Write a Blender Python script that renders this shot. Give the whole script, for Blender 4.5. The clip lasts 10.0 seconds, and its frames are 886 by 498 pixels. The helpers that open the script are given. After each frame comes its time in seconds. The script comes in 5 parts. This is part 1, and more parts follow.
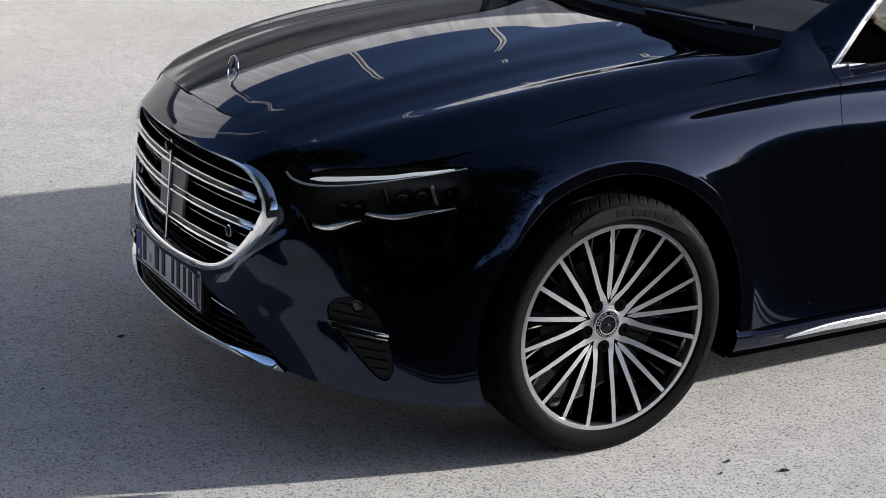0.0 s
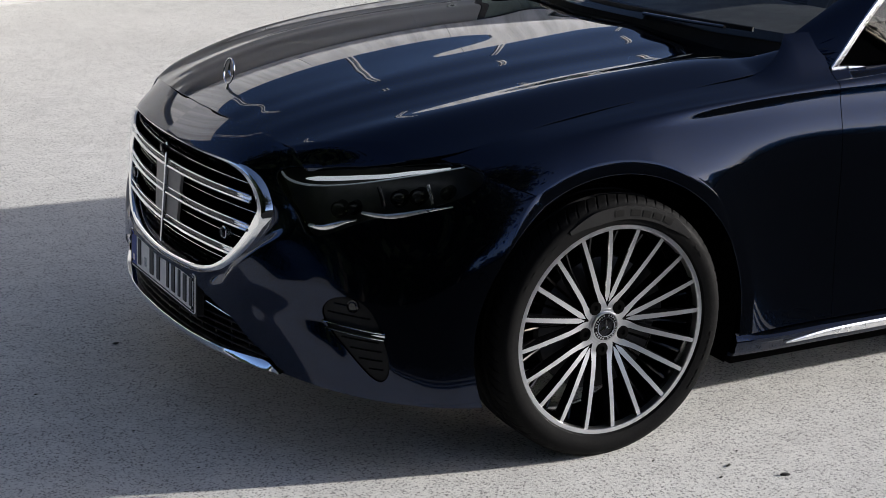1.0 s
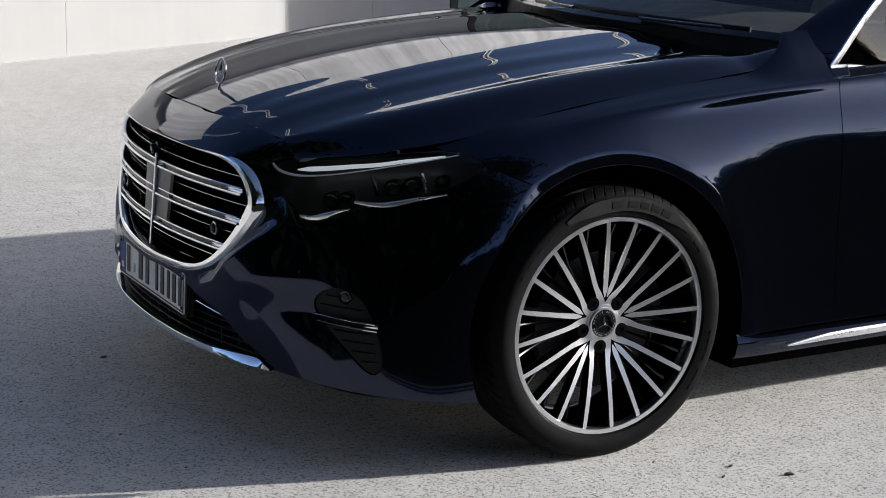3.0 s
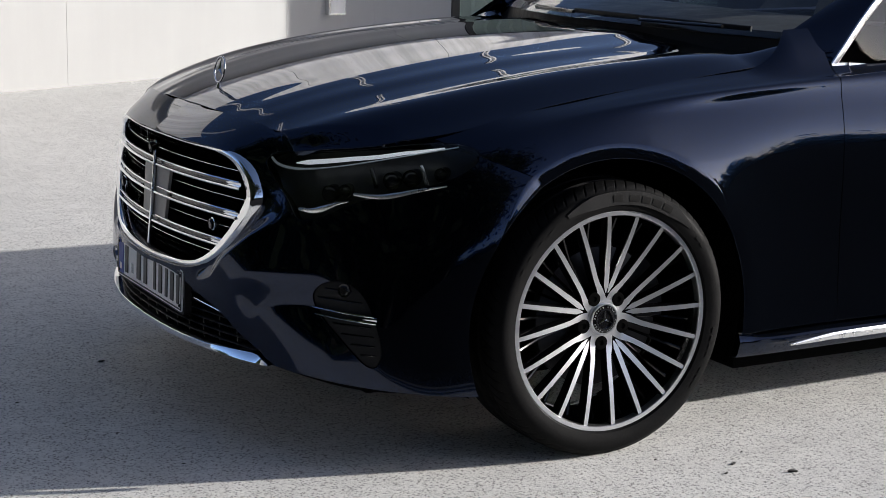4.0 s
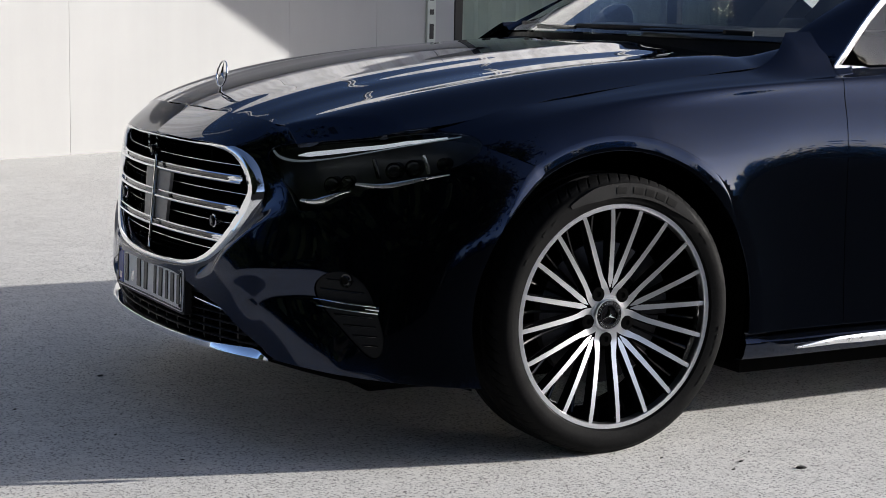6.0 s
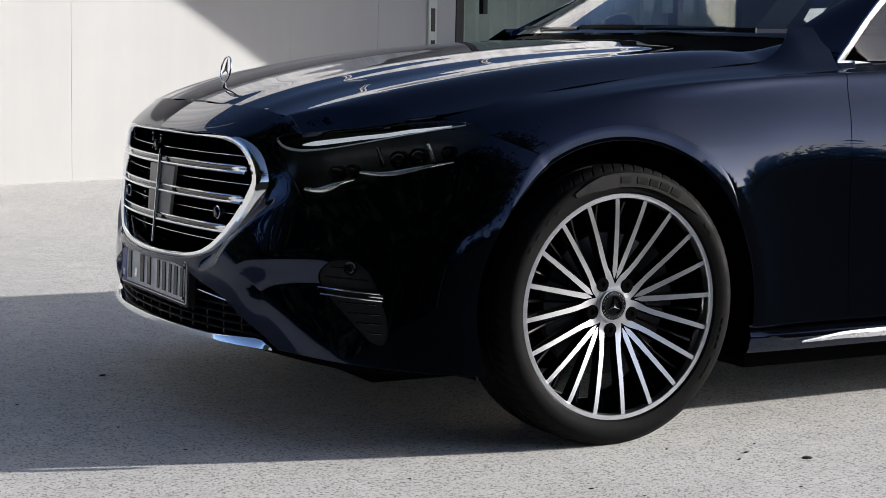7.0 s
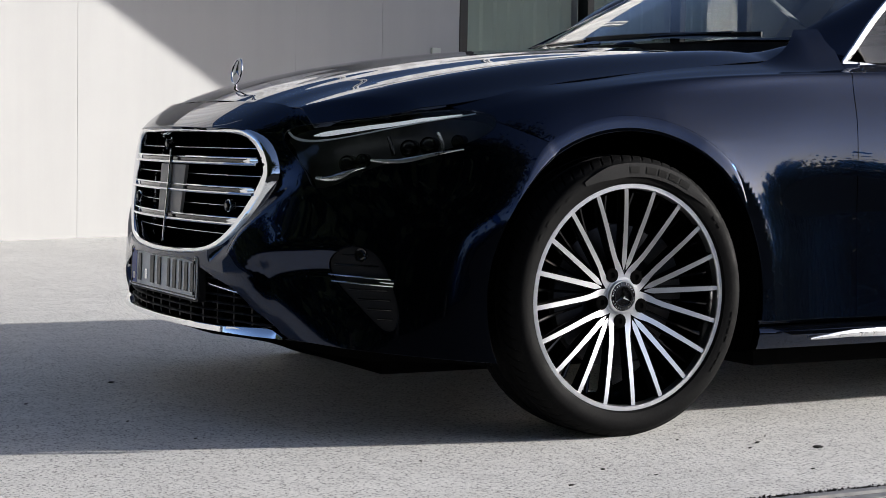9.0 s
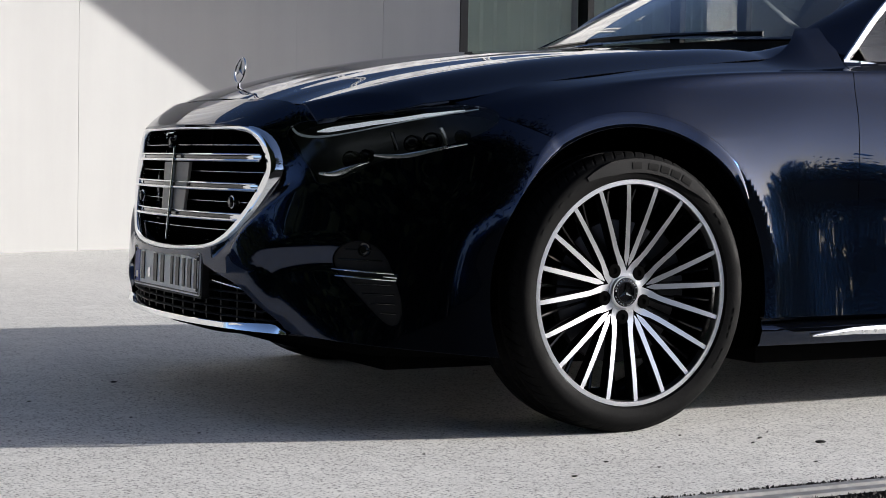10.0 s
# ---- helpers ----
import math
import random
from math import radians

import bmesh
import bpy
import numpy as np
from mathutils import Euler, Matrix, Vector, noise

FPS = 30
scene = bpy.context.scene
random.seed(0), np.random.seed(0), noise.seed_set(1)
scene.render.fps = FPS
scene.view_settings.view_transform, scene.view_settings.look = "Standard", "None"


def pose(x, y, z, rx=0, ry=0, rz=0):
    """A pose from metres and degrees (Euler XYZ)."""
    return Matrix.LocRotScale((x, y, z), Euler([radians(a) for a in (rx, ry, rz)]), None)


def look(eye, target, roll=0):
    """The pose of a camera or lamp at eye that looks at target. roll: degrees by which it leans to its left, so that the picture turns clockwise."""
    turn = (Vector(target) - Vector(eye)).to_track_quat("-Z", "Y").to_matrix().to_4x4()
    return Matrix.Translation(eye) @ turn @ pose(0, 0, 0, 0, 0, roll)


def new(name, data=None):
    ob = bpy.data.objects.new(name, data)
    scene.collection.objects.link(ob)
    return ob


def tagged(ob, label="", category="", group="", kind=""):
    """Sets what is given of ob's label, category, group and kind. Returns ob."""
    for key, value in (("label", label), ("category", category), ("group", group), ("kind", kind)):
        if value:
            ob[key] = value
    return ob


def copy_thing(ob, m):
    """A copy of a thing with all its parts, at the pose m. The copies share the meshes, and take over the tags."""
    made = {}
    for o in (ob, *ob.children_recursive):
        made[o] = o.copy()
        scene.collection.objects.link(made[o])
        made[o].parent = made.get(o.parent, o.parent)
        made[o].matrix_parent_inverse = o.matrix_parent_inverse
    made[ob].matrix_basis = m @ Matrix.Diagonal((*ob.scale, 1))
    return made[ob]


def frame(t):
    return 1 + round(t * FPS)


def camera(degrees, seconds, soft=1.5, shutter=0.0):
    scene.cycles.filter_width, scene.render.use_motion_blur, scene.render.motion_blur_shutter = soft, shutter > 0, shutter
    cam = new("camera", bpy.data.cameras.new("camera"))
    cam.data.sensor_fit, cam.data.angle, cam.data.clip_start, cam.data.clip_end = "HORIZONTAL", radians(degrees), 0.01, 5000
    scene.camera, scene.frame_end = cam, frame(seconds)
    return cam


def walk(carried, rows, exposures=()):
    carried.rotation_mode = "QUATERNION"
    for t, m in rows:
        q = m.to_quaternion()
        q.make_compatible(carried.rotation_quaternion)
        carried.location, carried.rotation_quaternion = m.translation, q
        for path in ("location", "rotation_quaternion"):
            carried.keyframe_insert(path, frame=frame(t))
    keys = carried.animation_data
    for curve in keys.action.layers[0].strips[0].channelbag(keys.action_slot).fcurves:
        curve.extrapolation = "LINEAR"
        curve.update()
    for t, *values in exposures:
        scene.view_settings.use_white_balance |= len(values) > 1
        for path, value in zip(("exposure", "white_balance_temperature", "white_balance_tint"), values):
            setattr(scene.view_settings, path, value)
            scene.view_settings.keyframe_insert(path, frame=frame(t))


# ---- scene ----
cam = camera(28.9, 10.0, soft=0.8)
PATH = [
    (0, (-2.403, -4.368, 1.885), (-0.562, -1.032, 0.668), 1.24),
    (0.5, (-2.391, -4.366, 1.844), (-0.550, -1.018, 0.660), 1.24),
    (1, (-2.382, -4.366, 1.787), (-0.536, -1.004, 0.651), 1.23),
    (1.5, (-2.378, -4.362, 1.728), (-0.524, -0.990, 0.638), 1.22),
    (2, (-2.372, -4.359, 1.662), (-0.511, -0.974, 0.624), 1.22),
    (2.5, (-2.370, -4.356, 1.589), (-0.499, -0.959, 0.612), 1.20),
    (4, (-2.361, -4.360, 1.379), (-0.476, -0.926, 0.571), 1.16),
    (4.5, (-2.362, -4.364, 1.308), (-0.472, -0.918, 0.563), 1.16),
    (5, (-2.363, -4.366, 1.235), (-0.469, -0.909, 0.554), 1.15),
    (5.5, (-2.363, -4.371, 1.170), (-0.468, -0.904, 0.549), 1.10),
    (7, (-2.380, -4.382, 0.965), (-0.476, -0.894, 0.507), 1.06),
    (7.5, (-2.386, -4.388, 0.905), (-0.482, -0.894, 0.498), 1.05),
    (8, (-2.396, -4.394, 0.834), (-0.489, -0.895, 0.488), 1.03),
    (8.5, (-2.405, -4.403, 0.775), (-0.499, -0.899, 0.481), 1.02),
    (9, (-2.416, -4.408, 0.720), (-0.507, -0.901, 0.474), 1.02),
    (9.5, (-2.422, -4.414, 0.679), (-0.513, -0.904, 0.467), 1.02),
    (10, (-2.430, -4.416, 0.657), (-0.519, -0.908, 0.461), 1.03),
]
walk(cam, [(t, look(eye, target, roll)) for t, eye, target, roll in PATH])

# ---------------------------------------------------------------- light
SUN_TOWARDS = Vector((3.66, -1.28, 1.0)).normalized()
world = bpy.data.worlds.new("sky")
scene.world = world
world.use_nodes = True
wn = world.node_tree.nodes
sky = wn.new("ShaderNodeTexSky")
sky.sky_type = "NISHITA"
sky.sun_disc = False
sky.sun_elevation = math.asin(SUN_TOWARDS.z)
sky.sun_rotation = math.atan2(SUN_TOWARDS.x, SUN_TOWARDS.y)
sky.air_density, sky.dust_density, sky.ozone_density = 0.34, 1.1, 1.1
wn["Background"].inputs["Strength"].default_value = 0.125
world.node_tree.links.new(sky.outputs[0], wn["Background"].inputs["Color"])
sun = new("sun", bpy.data.lights.new("sun", "SUN"))
sun.data.energy, sun.data.angle, sun.data.color = 3.9, radians(0.55), (1.0, 0.965, 0.925)
sun.matrix_world = look(SUN_TOWARDS * 40, (0, 0, 0))
scene.view_settings.exposure = 0.88

# ---------------------------------------------------------------- materials
def material(name):
    m = bpy.data.materials.new(name)
    m.use_nodes = True
    n, l = m.node_tree.nodes, m.node_tree.links
    return m, n, l, n["Principled BSDF"]


def setv(bsdf, **kw):
    for key, value in kw.items():
        bsdf.inputs[key.replace("_", " ")].default_value = value


def coords(n, l, scale=1.0, kind="Object"):
    c, mp = n.new("ShaderNodeTexCoord"), n.new("ShaderNodeMapping")
    l.new(c.outputs[kind], mp.inputs["Vector"])
    mp.inputs["Scale"].default_value = (scale,) * 3 if not isinstance(scale, tuple) else scale
    return mp.outputs["Vector"]


def noisy(n, l, vec, scale, detail=6.0, rough=0.55):
    t = n.new("ShaderNodeTexNoise")
    t.inputs["Scale"].default_value, t.inputs["Detail"].default_value, t.inputs["Roughness"].default_value = scale, detail, rough
    l.new(vec, t.inputs["Vector"])
    return t.outputs["Fac"]


def ramp(n, l, fac, stops):
    r = n.new("ShaderNodeValToRGB")
    e = r.color_ramp.elements
    while len(e) < len(stops):
        e.new(0.5)
    for el, (p, c) in zip(e, stops):
        el.position, el.color = p, (*c, 1) if isinstance(c, tuple) else (c, c, c, 1)
    l.new(fac, r.inputs["Fac"])
    return r.outputs["Color"]


def blend(n, l, a, b, fac, how="MIX"):
    m = n.new("ShaderNodeMix")
    m.data_type, m.blend_type = "RGBA", how
    for sock, val in ((m.inputs["A"], a), (m.inputs["B"], b), (m.inputs["Factor"], fac)):
        if isinstance(val, bpy.types.NodeSocket):
            l.new(val, sock)
        elif sock.type == "RGBA":
            sock.default_value = (*val, 1)
        else:
            sock.default_value = val
    # the colour sockets come after the float ones
    ca, cb = m.inputs[6], m.inputs[7]
    for sock, val in ((ca, a), (cb, b)):
        if isinstance(val, bpy.types.NodeSocket):
            l.new(val, sock)
        else:
            sock.default_value = (*val, 1)
    return m.outputs[2]


def bump(n, l, bsdf, height, strength=0.3, distance=0.01):
    b = n.new("ShaderNodeBump")
    b.inputs["Strength"].default_value, b.inputs["Distance"].default_value = strength, distance
    l.new(height, b.inputs["Height"])
    l.new(b.outputs["Normal"], bsdf.inputs["Normal"])


def plain(name, colour, rough=0.5, metal=0.0, grain=0.0, scale=60.0, coat=0.0, relief=0.0, shine=0.5):
    """A surface of one colour with grain in its gloss, its tone and its relief."""
    m, n, l, b = material(name)
    setv(b, Base_Color=(*colour, 1), Roughness=rough, Metallic=metal, Coat_Weight=coat, Coat_Roughness=0.03, Specular_IOR_Level=shine)
    if grain:
        v = coords(n, l)
        f = noisy(n, l, v, scale)
        lo, hi = tuple(c * (1 - grain) for c in colour), tuple(min(1, c * (1 + grain)) for c in colour)
        l.new(ramp(n, l, f, [(0.3, lo), (0.7, hi)]), b.inputs["Base Color"])
        r = ramp(n, l, noisy(n, l, v, scale * 0.13), [(0.3, max(0.02, rough * 0.8)), (0.7, min(1, rough * 1.2))])
        l.new(r, b.inputs["Roughness"])
        if relief:
            bump(n, l, b, f, relief, 0.002)
    return m


def make_paint():
    """Clear lacquer over near-black blue, with a layer of metal flakes that gleams round the sun's reflection."""
    m, n, l, b = material("navy_metallic_paint")
    v = coords(n, l)
    vo = n.new("ShaderNodeTexVoronoi")
    vo.inputs["Scale"].default_value = 2200
    l.new(v, vo.inputs["Vector"])
    setv(b, Base_Color=(0.0010, 0.0013, 0.0020, 1), Roughness=0.5, Specular_IOR_Level=0.0, Coat_Weight=1.0, Coat_Roughness=0.01, Coat_IOR=1.40)
    top = b.outputs[0]
    for rough, stops in ((0.135, [(0.0, (0.0008, 0.0033, 0.0115)), (0.8, (0.0021, 0.0088, 0.0305)), (1.0, (0.024, 0.054, 0.14))]),
                         (0.36, [(0.0, (0.00012, 0.00028, 0.0006)), (0.8, (0.0003, 0.0007, 0.0014)), (1.0, (0.0020, 0.0034, 0.0056))])):
        flakes, add = n.new("ShaderNodeBsdfGlossy"), n.new("ShaderNodeAddShader")
        flakes.distribution = "BECKMANN"
        flakes.inputs["Roughness"].default_value = rough
        l.new(ramp(n, l, vo.outputs["Color"], stops), flakes.inputs["Color"])
        l.new(top, add.inputs[0])
        l.new(flakes.outputs[0], add.inputs[1])
        top = add.outputs[0]
    l.new(top, n["Material Output"].inputs["Surface"])
    return m


def make_ground():
    m, n, l, b = material("pale_worn_concrete")
    v = coords(n, l)
    big = ramp(n, l, noisy(n, l, v, 0.7, 4), [(0.3, (0.69, 0.68, 0.65)), (0.7, (0.82, 0.81, 0.775))])
    mid = ramp(n, l, noisy(n, l, v, 9, 8, 0.7), [(0.3, 0.80), (0.65, 1.0)])
    streaky = coords(n, l, (55.0, 130.0, 60.0))
    marks = ramp(n, l, noisy(n, l, streaky, 1.0, 3, 0.6), [(0.31, 0.25), (0.38, 1.0)])
    fine = ramp(n, l, noisy(n, l, v, 150, 3, 0.65), [(0.36, 0.10), (0.45, 0.92), (0.7, 1.10)])
    vo = n.new("ShaderNodeTexVoronoi")
    vo.inputs["Scale"].default_value = 62
    l.new(v, vo.inputs["Vector"])
    pits = ramp(n, l, vo.outputs["Distance"], [(0.10, 0.10), (0.19, 1.0)])
    gate = ramp(n, l, noisy(n, l, v, 3.0, 4), [(0.42, 0.75), (0.56, 0.0)])
    pits = blend(n, l, blend(n, l, pits, (1, 1, 1), gate), marks, 0.4, "MULTIPLY")
    c = blend(n, l, blend(n, l, big, mid, 0.8, "MULTIPLY"), fine, 0.85, "MULTIPLY")
    c = blend(n, l, c, pits, 0.9, "MULTIPLY")
    # pale scuffs that wander over the paving
    scuff = ramp(n, l, noisy(n, l, coords(n, l, (0.5, 2.2, 1.0)), 1.1, 2, 0.4), [(0.490, 0.0), (0.498, 1.0), (0.503, 1.0), (0.511, 0.0)])
    scuff = blend(n, l, scuff, ramp(n, l, noisy(n, l, v, 2.3, 3), [(0.47, 0.0), (0.62, 0.35)]), 1.0, "MULTIPLY")
    l.new(blend(n, l, c, (0.78, 0.77, 0.75), scuff), b.inputs["Base Color"])
    setv(b, Roughness=0.85, Specular_IOR_Level=0.3)
    add = n.new("ShaderNodeMath")
    add.operation = "ADD"
    l.new(noisy(n, l, v, 210, 3, 0.7), add.inputs[0])
    l.new(noisy(n, l, v, 9, 8, 0.7), add.inputs[1])
    bump(n, l, b, add.outputs[0], 0.35, 0.004)
    return m


def make_wall(name, lo, hi, stain):
    m, n, l, b = material(name)
    v = coords(n, l)
    big = ramp(n, l, noisy(n, l, v, 0.8, 5), [(0.3, lo), (0.7, hi)])
    streak = ramp(n, l, noisy(n, l, coords(n, l, (5.0, 5.0, 0.35)), 1.0, 7, 0.6), [(0.35, stain), (0.6, 1.0)])
    c = blend(n, l, big, streak, 0.8, "MULTIPLY")
    l.new(c, b.inputs["Base Color"])
    setv(b, Roughness=0.8, Specular_IOR_Level=0.3)
    bump(n, l, b, noisy(n, l, v, 45, 6), 0.12, 0.003)
    return m


def make_glass(name, tint, gloss=1.0):
    """A thin pane: what is behind it, tinted, under a mirror that grows towards the edge."""
    m, n, l, b = material(name)
    n.remove(b)
    clear, shine, mix, fr = (n.new("ShaderNode" + k) for k in ("BsdfTransparent", "BsdfGlossy", "MixShader", "Fresnel"))
    clear.inputs["Color"].default_value = (*tint, 1)
    shine.inputs["Roughness"].default_value = 0.008
    shine.inputs["Color"].default_value = (gloss, gloss, gloss, 1)
    fr.inputs["IOR"].default_value = 1.52
    l.new(fr.outputs[0], mix.inputs[0])
    l.new(clear.outputs[0], mix.inputs[1])
    l.new(shine.outputs[0], mix.inputs[2])
    l.new(mix.outputs[0], n["Material Output"].inputs["Surface"])
    return m


PAINT = make_paint()
GROUND = make_ground()
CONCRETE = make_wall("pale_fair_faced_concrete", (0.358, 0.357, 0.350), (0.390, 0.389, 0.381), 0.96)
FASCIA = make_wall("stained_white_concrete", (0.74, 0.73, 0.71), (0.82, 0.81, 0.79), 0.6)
ASPHALT = make_wall("dark_gravel_asphalt", (0.018, 0.018, 0.019), (0.03, 0.03, 0.03), 0.6)
ASPHALT.node_tree.nodes["Principled BSDF"].inputs["Specular IOR Level"].default_value = 0.0
FOLIAGE = plain("dark_green_foliage", (0.016, 0.022, 0.012), 0.7, 0.0, 0.5, 3, shine=0.05)
BARK = plain("brown_bark", (0.025, 0.02, 0.016), 0.9, 0.0, 0.4, 12, 0.0, 0.5)
WALL_GLASS = make_glass("green_tinted_facade_glass", (0.90, 0.95, 0.91))
CURTAIN = plain("pale_green_blind", (0.52, 0.55, 0.49), 0.9, 0.0, 0.08, 2)
FRAME_BLACK = plain("black_window_frame", (0.012, 0.012, 0.012), 0.4, 0.3, 0.2, 60)
CHROME = plain("chrome", (0.75, 0.77, 0.8), 0.06, 1.0, 0.02, 30)
SATIN = plain("satin_chrome", (0.72, 0.73, 0.74), 0.22, 1.0, 0.05, 200)
BLACK = plain("matt_black_plastic", (0.012, 0.012, 0.013), 0.55, 0.0, 0.25, 300, 0.0, 0.2, 0.2)
GLOSS = plain("gloss_black_plastic", (0.006, 0.006, 0.007), 0.08, 0.0, 0.1, 40)
# near-black for linings, and for shade in joints and hollows put into colour
VOID = plain("black_lining_gap_shade", (0.004, 0.004, 0.004), 0.95, 0.0, 0.2, 50, 0.0, 0.0, 0.0)
RUBBER = plain("tyre_rubber", (0.006, 0.006, 0.0062), 0.6, 0.0, 0.3, 160, 0.0, 0.15, 0.05)
RUBBER_MARK = plain("raised_black_rubber", (0.004, 0.004, 0.004), 0.7, 0.0, 0.2, 160, 0.0, 0.0, 0.1)
MACHINED = plain("diamond_turned_alloy", (0.66, 0.67, 0.69), 0.32, 1.0)
BLACK_ALLOY = plain("gloss_black_alloy", (0.003, 0.003, 0.0035), 0.10, 0.0, 0.2, 60)
GALV = plain("galvanised_steel", (0.42, 0.42, 0.42), 0.45, 0.6, 0.2, 40)
STONE = plain("dark_stone_chip", (0.03, 0.028, 0.025), 0.9, 0.0, 0.4, 80)
STEEL = plain("dark_brake_steel", (0.03, 0.03, 0.032), 0.5, 0.8, 0.2, 60)
PLATE_WHITE = plain("plate_white_enamel", (0.9, 0.9, 0.88), 0.4, 0.0, 0.06, 90)
PLATE_BLUE = plain("plate_blue", (0.02, 0.06, 0.35), 0.4, 0.0, 0.1, 90)
PLATE_INK = plain("plate_black_bars", (0.015, 0.015, 0.015), 0.4, 0.0, 0.2, 90)
RADAR = plain("radar_cover_grey", (0.30, 0.285, 0.265), 0.45, 0.0, 0.05, 60)
ALU = plain("bright_anodised_aluminium", (0.86, 0.87, 0.88), 0.30, 1.0, 0.04, 200)
DRL_DIM, en, el, eb = material("light_guide_pale")
setv(eb, Base_Color=(0.5, 0.55, 0.6, 1), Roughness=0.25, Emission_Color=(0.75, 0.88, 1.0, 1), Emission_Strength=0.04)
LENS = make_glass("clear_lamp_lens", (0.93, 0.94, 0.95))
DARK_GLASS = make_glass("dark_privacy_glass", (0.45, 0.49, 0.50))
LAMP_GLASS = plain("dark_projector_glass", (0.008, 0.008, 0.010), 0.20, 0.0, 0.05, 40)
SILVER = plain("bright_silver_reflector", (0.86, 0.86, 0.84), 0.28, 0.9, 0.15, 90)
LAMP_BODY = plain("dark_grey_lamp_housing", (0.045, 0.045, 0.047), 0.35, 0.0, 0.3, 25)
RUBBER_SMOOTH = plain("smooth_tyre_rubber", (0.016, 0.016, 0.0162), 0.5, 0.0, 0.12, 160, 0.0, 0.0, 0.12)
DRL, dn, dl, db = material("daytime_light_white")
setv(db, Base_Color=(0.8, 0.82, 0.85, 1), Roughness=0.3, Emission_Color=(0.86, 0.93, 1.0, 1), Emission_Strength=0.22)
GLAZING = make_glass("tinted_window_glass", (0.78, 0.86, 0.88))
LEATHER = plain("dark_seat_leather", (0.05, 0.05, 0.055), 0.5, 0.0, 0.2, 120, 0.0, 0.2)


# ---------------------------------------------------------------- mesh helpers
def obj(name, bm, mat, parent=None, label="", smooth=True, bev=0.0):
    """One mesh object from a bmesh."""
    if bev:
        bmesh.ops.bevel(bm, geom=[e for e in bm.edges if len(e.link_faces) == 2 and e.calc_face_angle(0) > 0.5], offset=bev, segments=2, affect="EDGES", profile=0.7)
    bmesh.ops.recalc_face_normals(bm, faces=bm.faces)
    me = bpy.data.meshes.new(name)
    bm.to_mesh(me)
    bm.free()
    for p in me.polygons:
        p.use_smooth = smooth
    if smooth:
        me.set_sharp_from_angle(angle=radians(35))
    for one in mat if isinstance(mat, (list, tuple)) else [mat]:
        me.materials.append(one)
    ob = new(name, me)
    ob.parent = parent
    if label:
        ob["label"] = label
    return ob


part = obj


def empty(name, m=None, parent=None):
    e = new(name)
    e.empty_display_size = 0.1
    if m is not None:
        e.matrix_basis = m
    e.parent = parent
    return e


def box(bm, lo, hi, m=None):
    co = [(x, y, z) for x in (lo[0], hi[0]) for y in (lo[1], hi[1]) for z in (lo[2], hi[2])]
    vs = [bm.verts.new(m @ Vector(c) if m else c) for c in co]
    for f in ((0, 1, 3, 2), (4, 6, 7, 5), (0, 4, 5, 1), (2, 3, 7, 6), (0, 2, 6, 4), (1, 5, 7, 3)):
        bm.faces.new([vs[i] for i in f])
    return vs


def boxed(lo, hi, m=None):
    bm = bmesh.new()
    box(bm, lo, hi, m)
    return bm


def tube(bm, pts, section, closed=False, ups=None):
    """Sweep a closed section (list of (side, up) offsets) along points."""
    rings = []
    n = len(pts)
    for i in range(n):
        a = Vector(pts[(i - 1) % n] if closed or i else pts[0])
        b = Vector(pts[(i + 1) % n] if closed or i < n - 1 else pts[-1])
        tan = (b - a).normalized()
        up = Vector(ups[i] if ups is not None else (0, 0, 1))
        side = tan.cross(up).normalized()
        up = side.cross(tan).normalized()
        sec = section(i / max(1, n - 1)) if callable(section) else section
        rings.append([bm.verts.new(Vector(pts[i]) + side * s + up * u) for s, u in sec])
    k = len(rings[0])
    for i in range(n if closed else n - 1):
        r0, r1 = rings[i], rings[(i + 1) % n]
        for j in range(k):
            bm.faces.new((r0[j], r0[(j + 1) % k], r1[(j + 1) % k], r1[j]))
    if not closed:
        bm.faces.new(rings[0][::-1])
        bm.faces.new(rings[-1])
    return bm


def round_section(w, h, n=12, power=2.0):
    out = []
    for i in range(n):
        a = 2 * math.pi * i / n
        c, s = math.cos(a), math.sin(a)
        out.append((w / 2 * math.copysign(abs(c) ** (2 / power), c), h / 2 * math.copysign(abs(s) ** (2 / power), s)))
    return out


def lathe(bm, profile, n=96, a0=0.0, a1=2 * math.pi):
    """Turn (radius, y) pairs round the wheel's axis y."""
    full = abs(a1 - a0 - 2 * math.pi) < 1e-6
    rings = [[bm.verts.new((r * math.sin(a), y, r * math.cos(a))) for r, y in profile]
             for a in (a0 + (a1 - a0) * i / n for i in range(n if full else n + 1))]
    for i in range(n):
        r0, r1 = rings[i], rings[(i + 1) % len(rings)]
        for j in range(len(profile) - 1):
            bm.faces.new((r0[j], r0[j + 1], r1[j + 1], r1[j]))
    return bm


def through_points(pts, n, closed=False):
    """n points on a smooth curve through a few points."""
    p = np.array(pts, float)
    d = np.r_[0, np.cumsum(np.linalg.norm(np.diff(p, axis=0), axis=1) ** 0.7)]
    d /= d[-1]
    out = spline_eval(d, p, np.linspace(0, 1, n))
    return [tuple(q) for q in out]


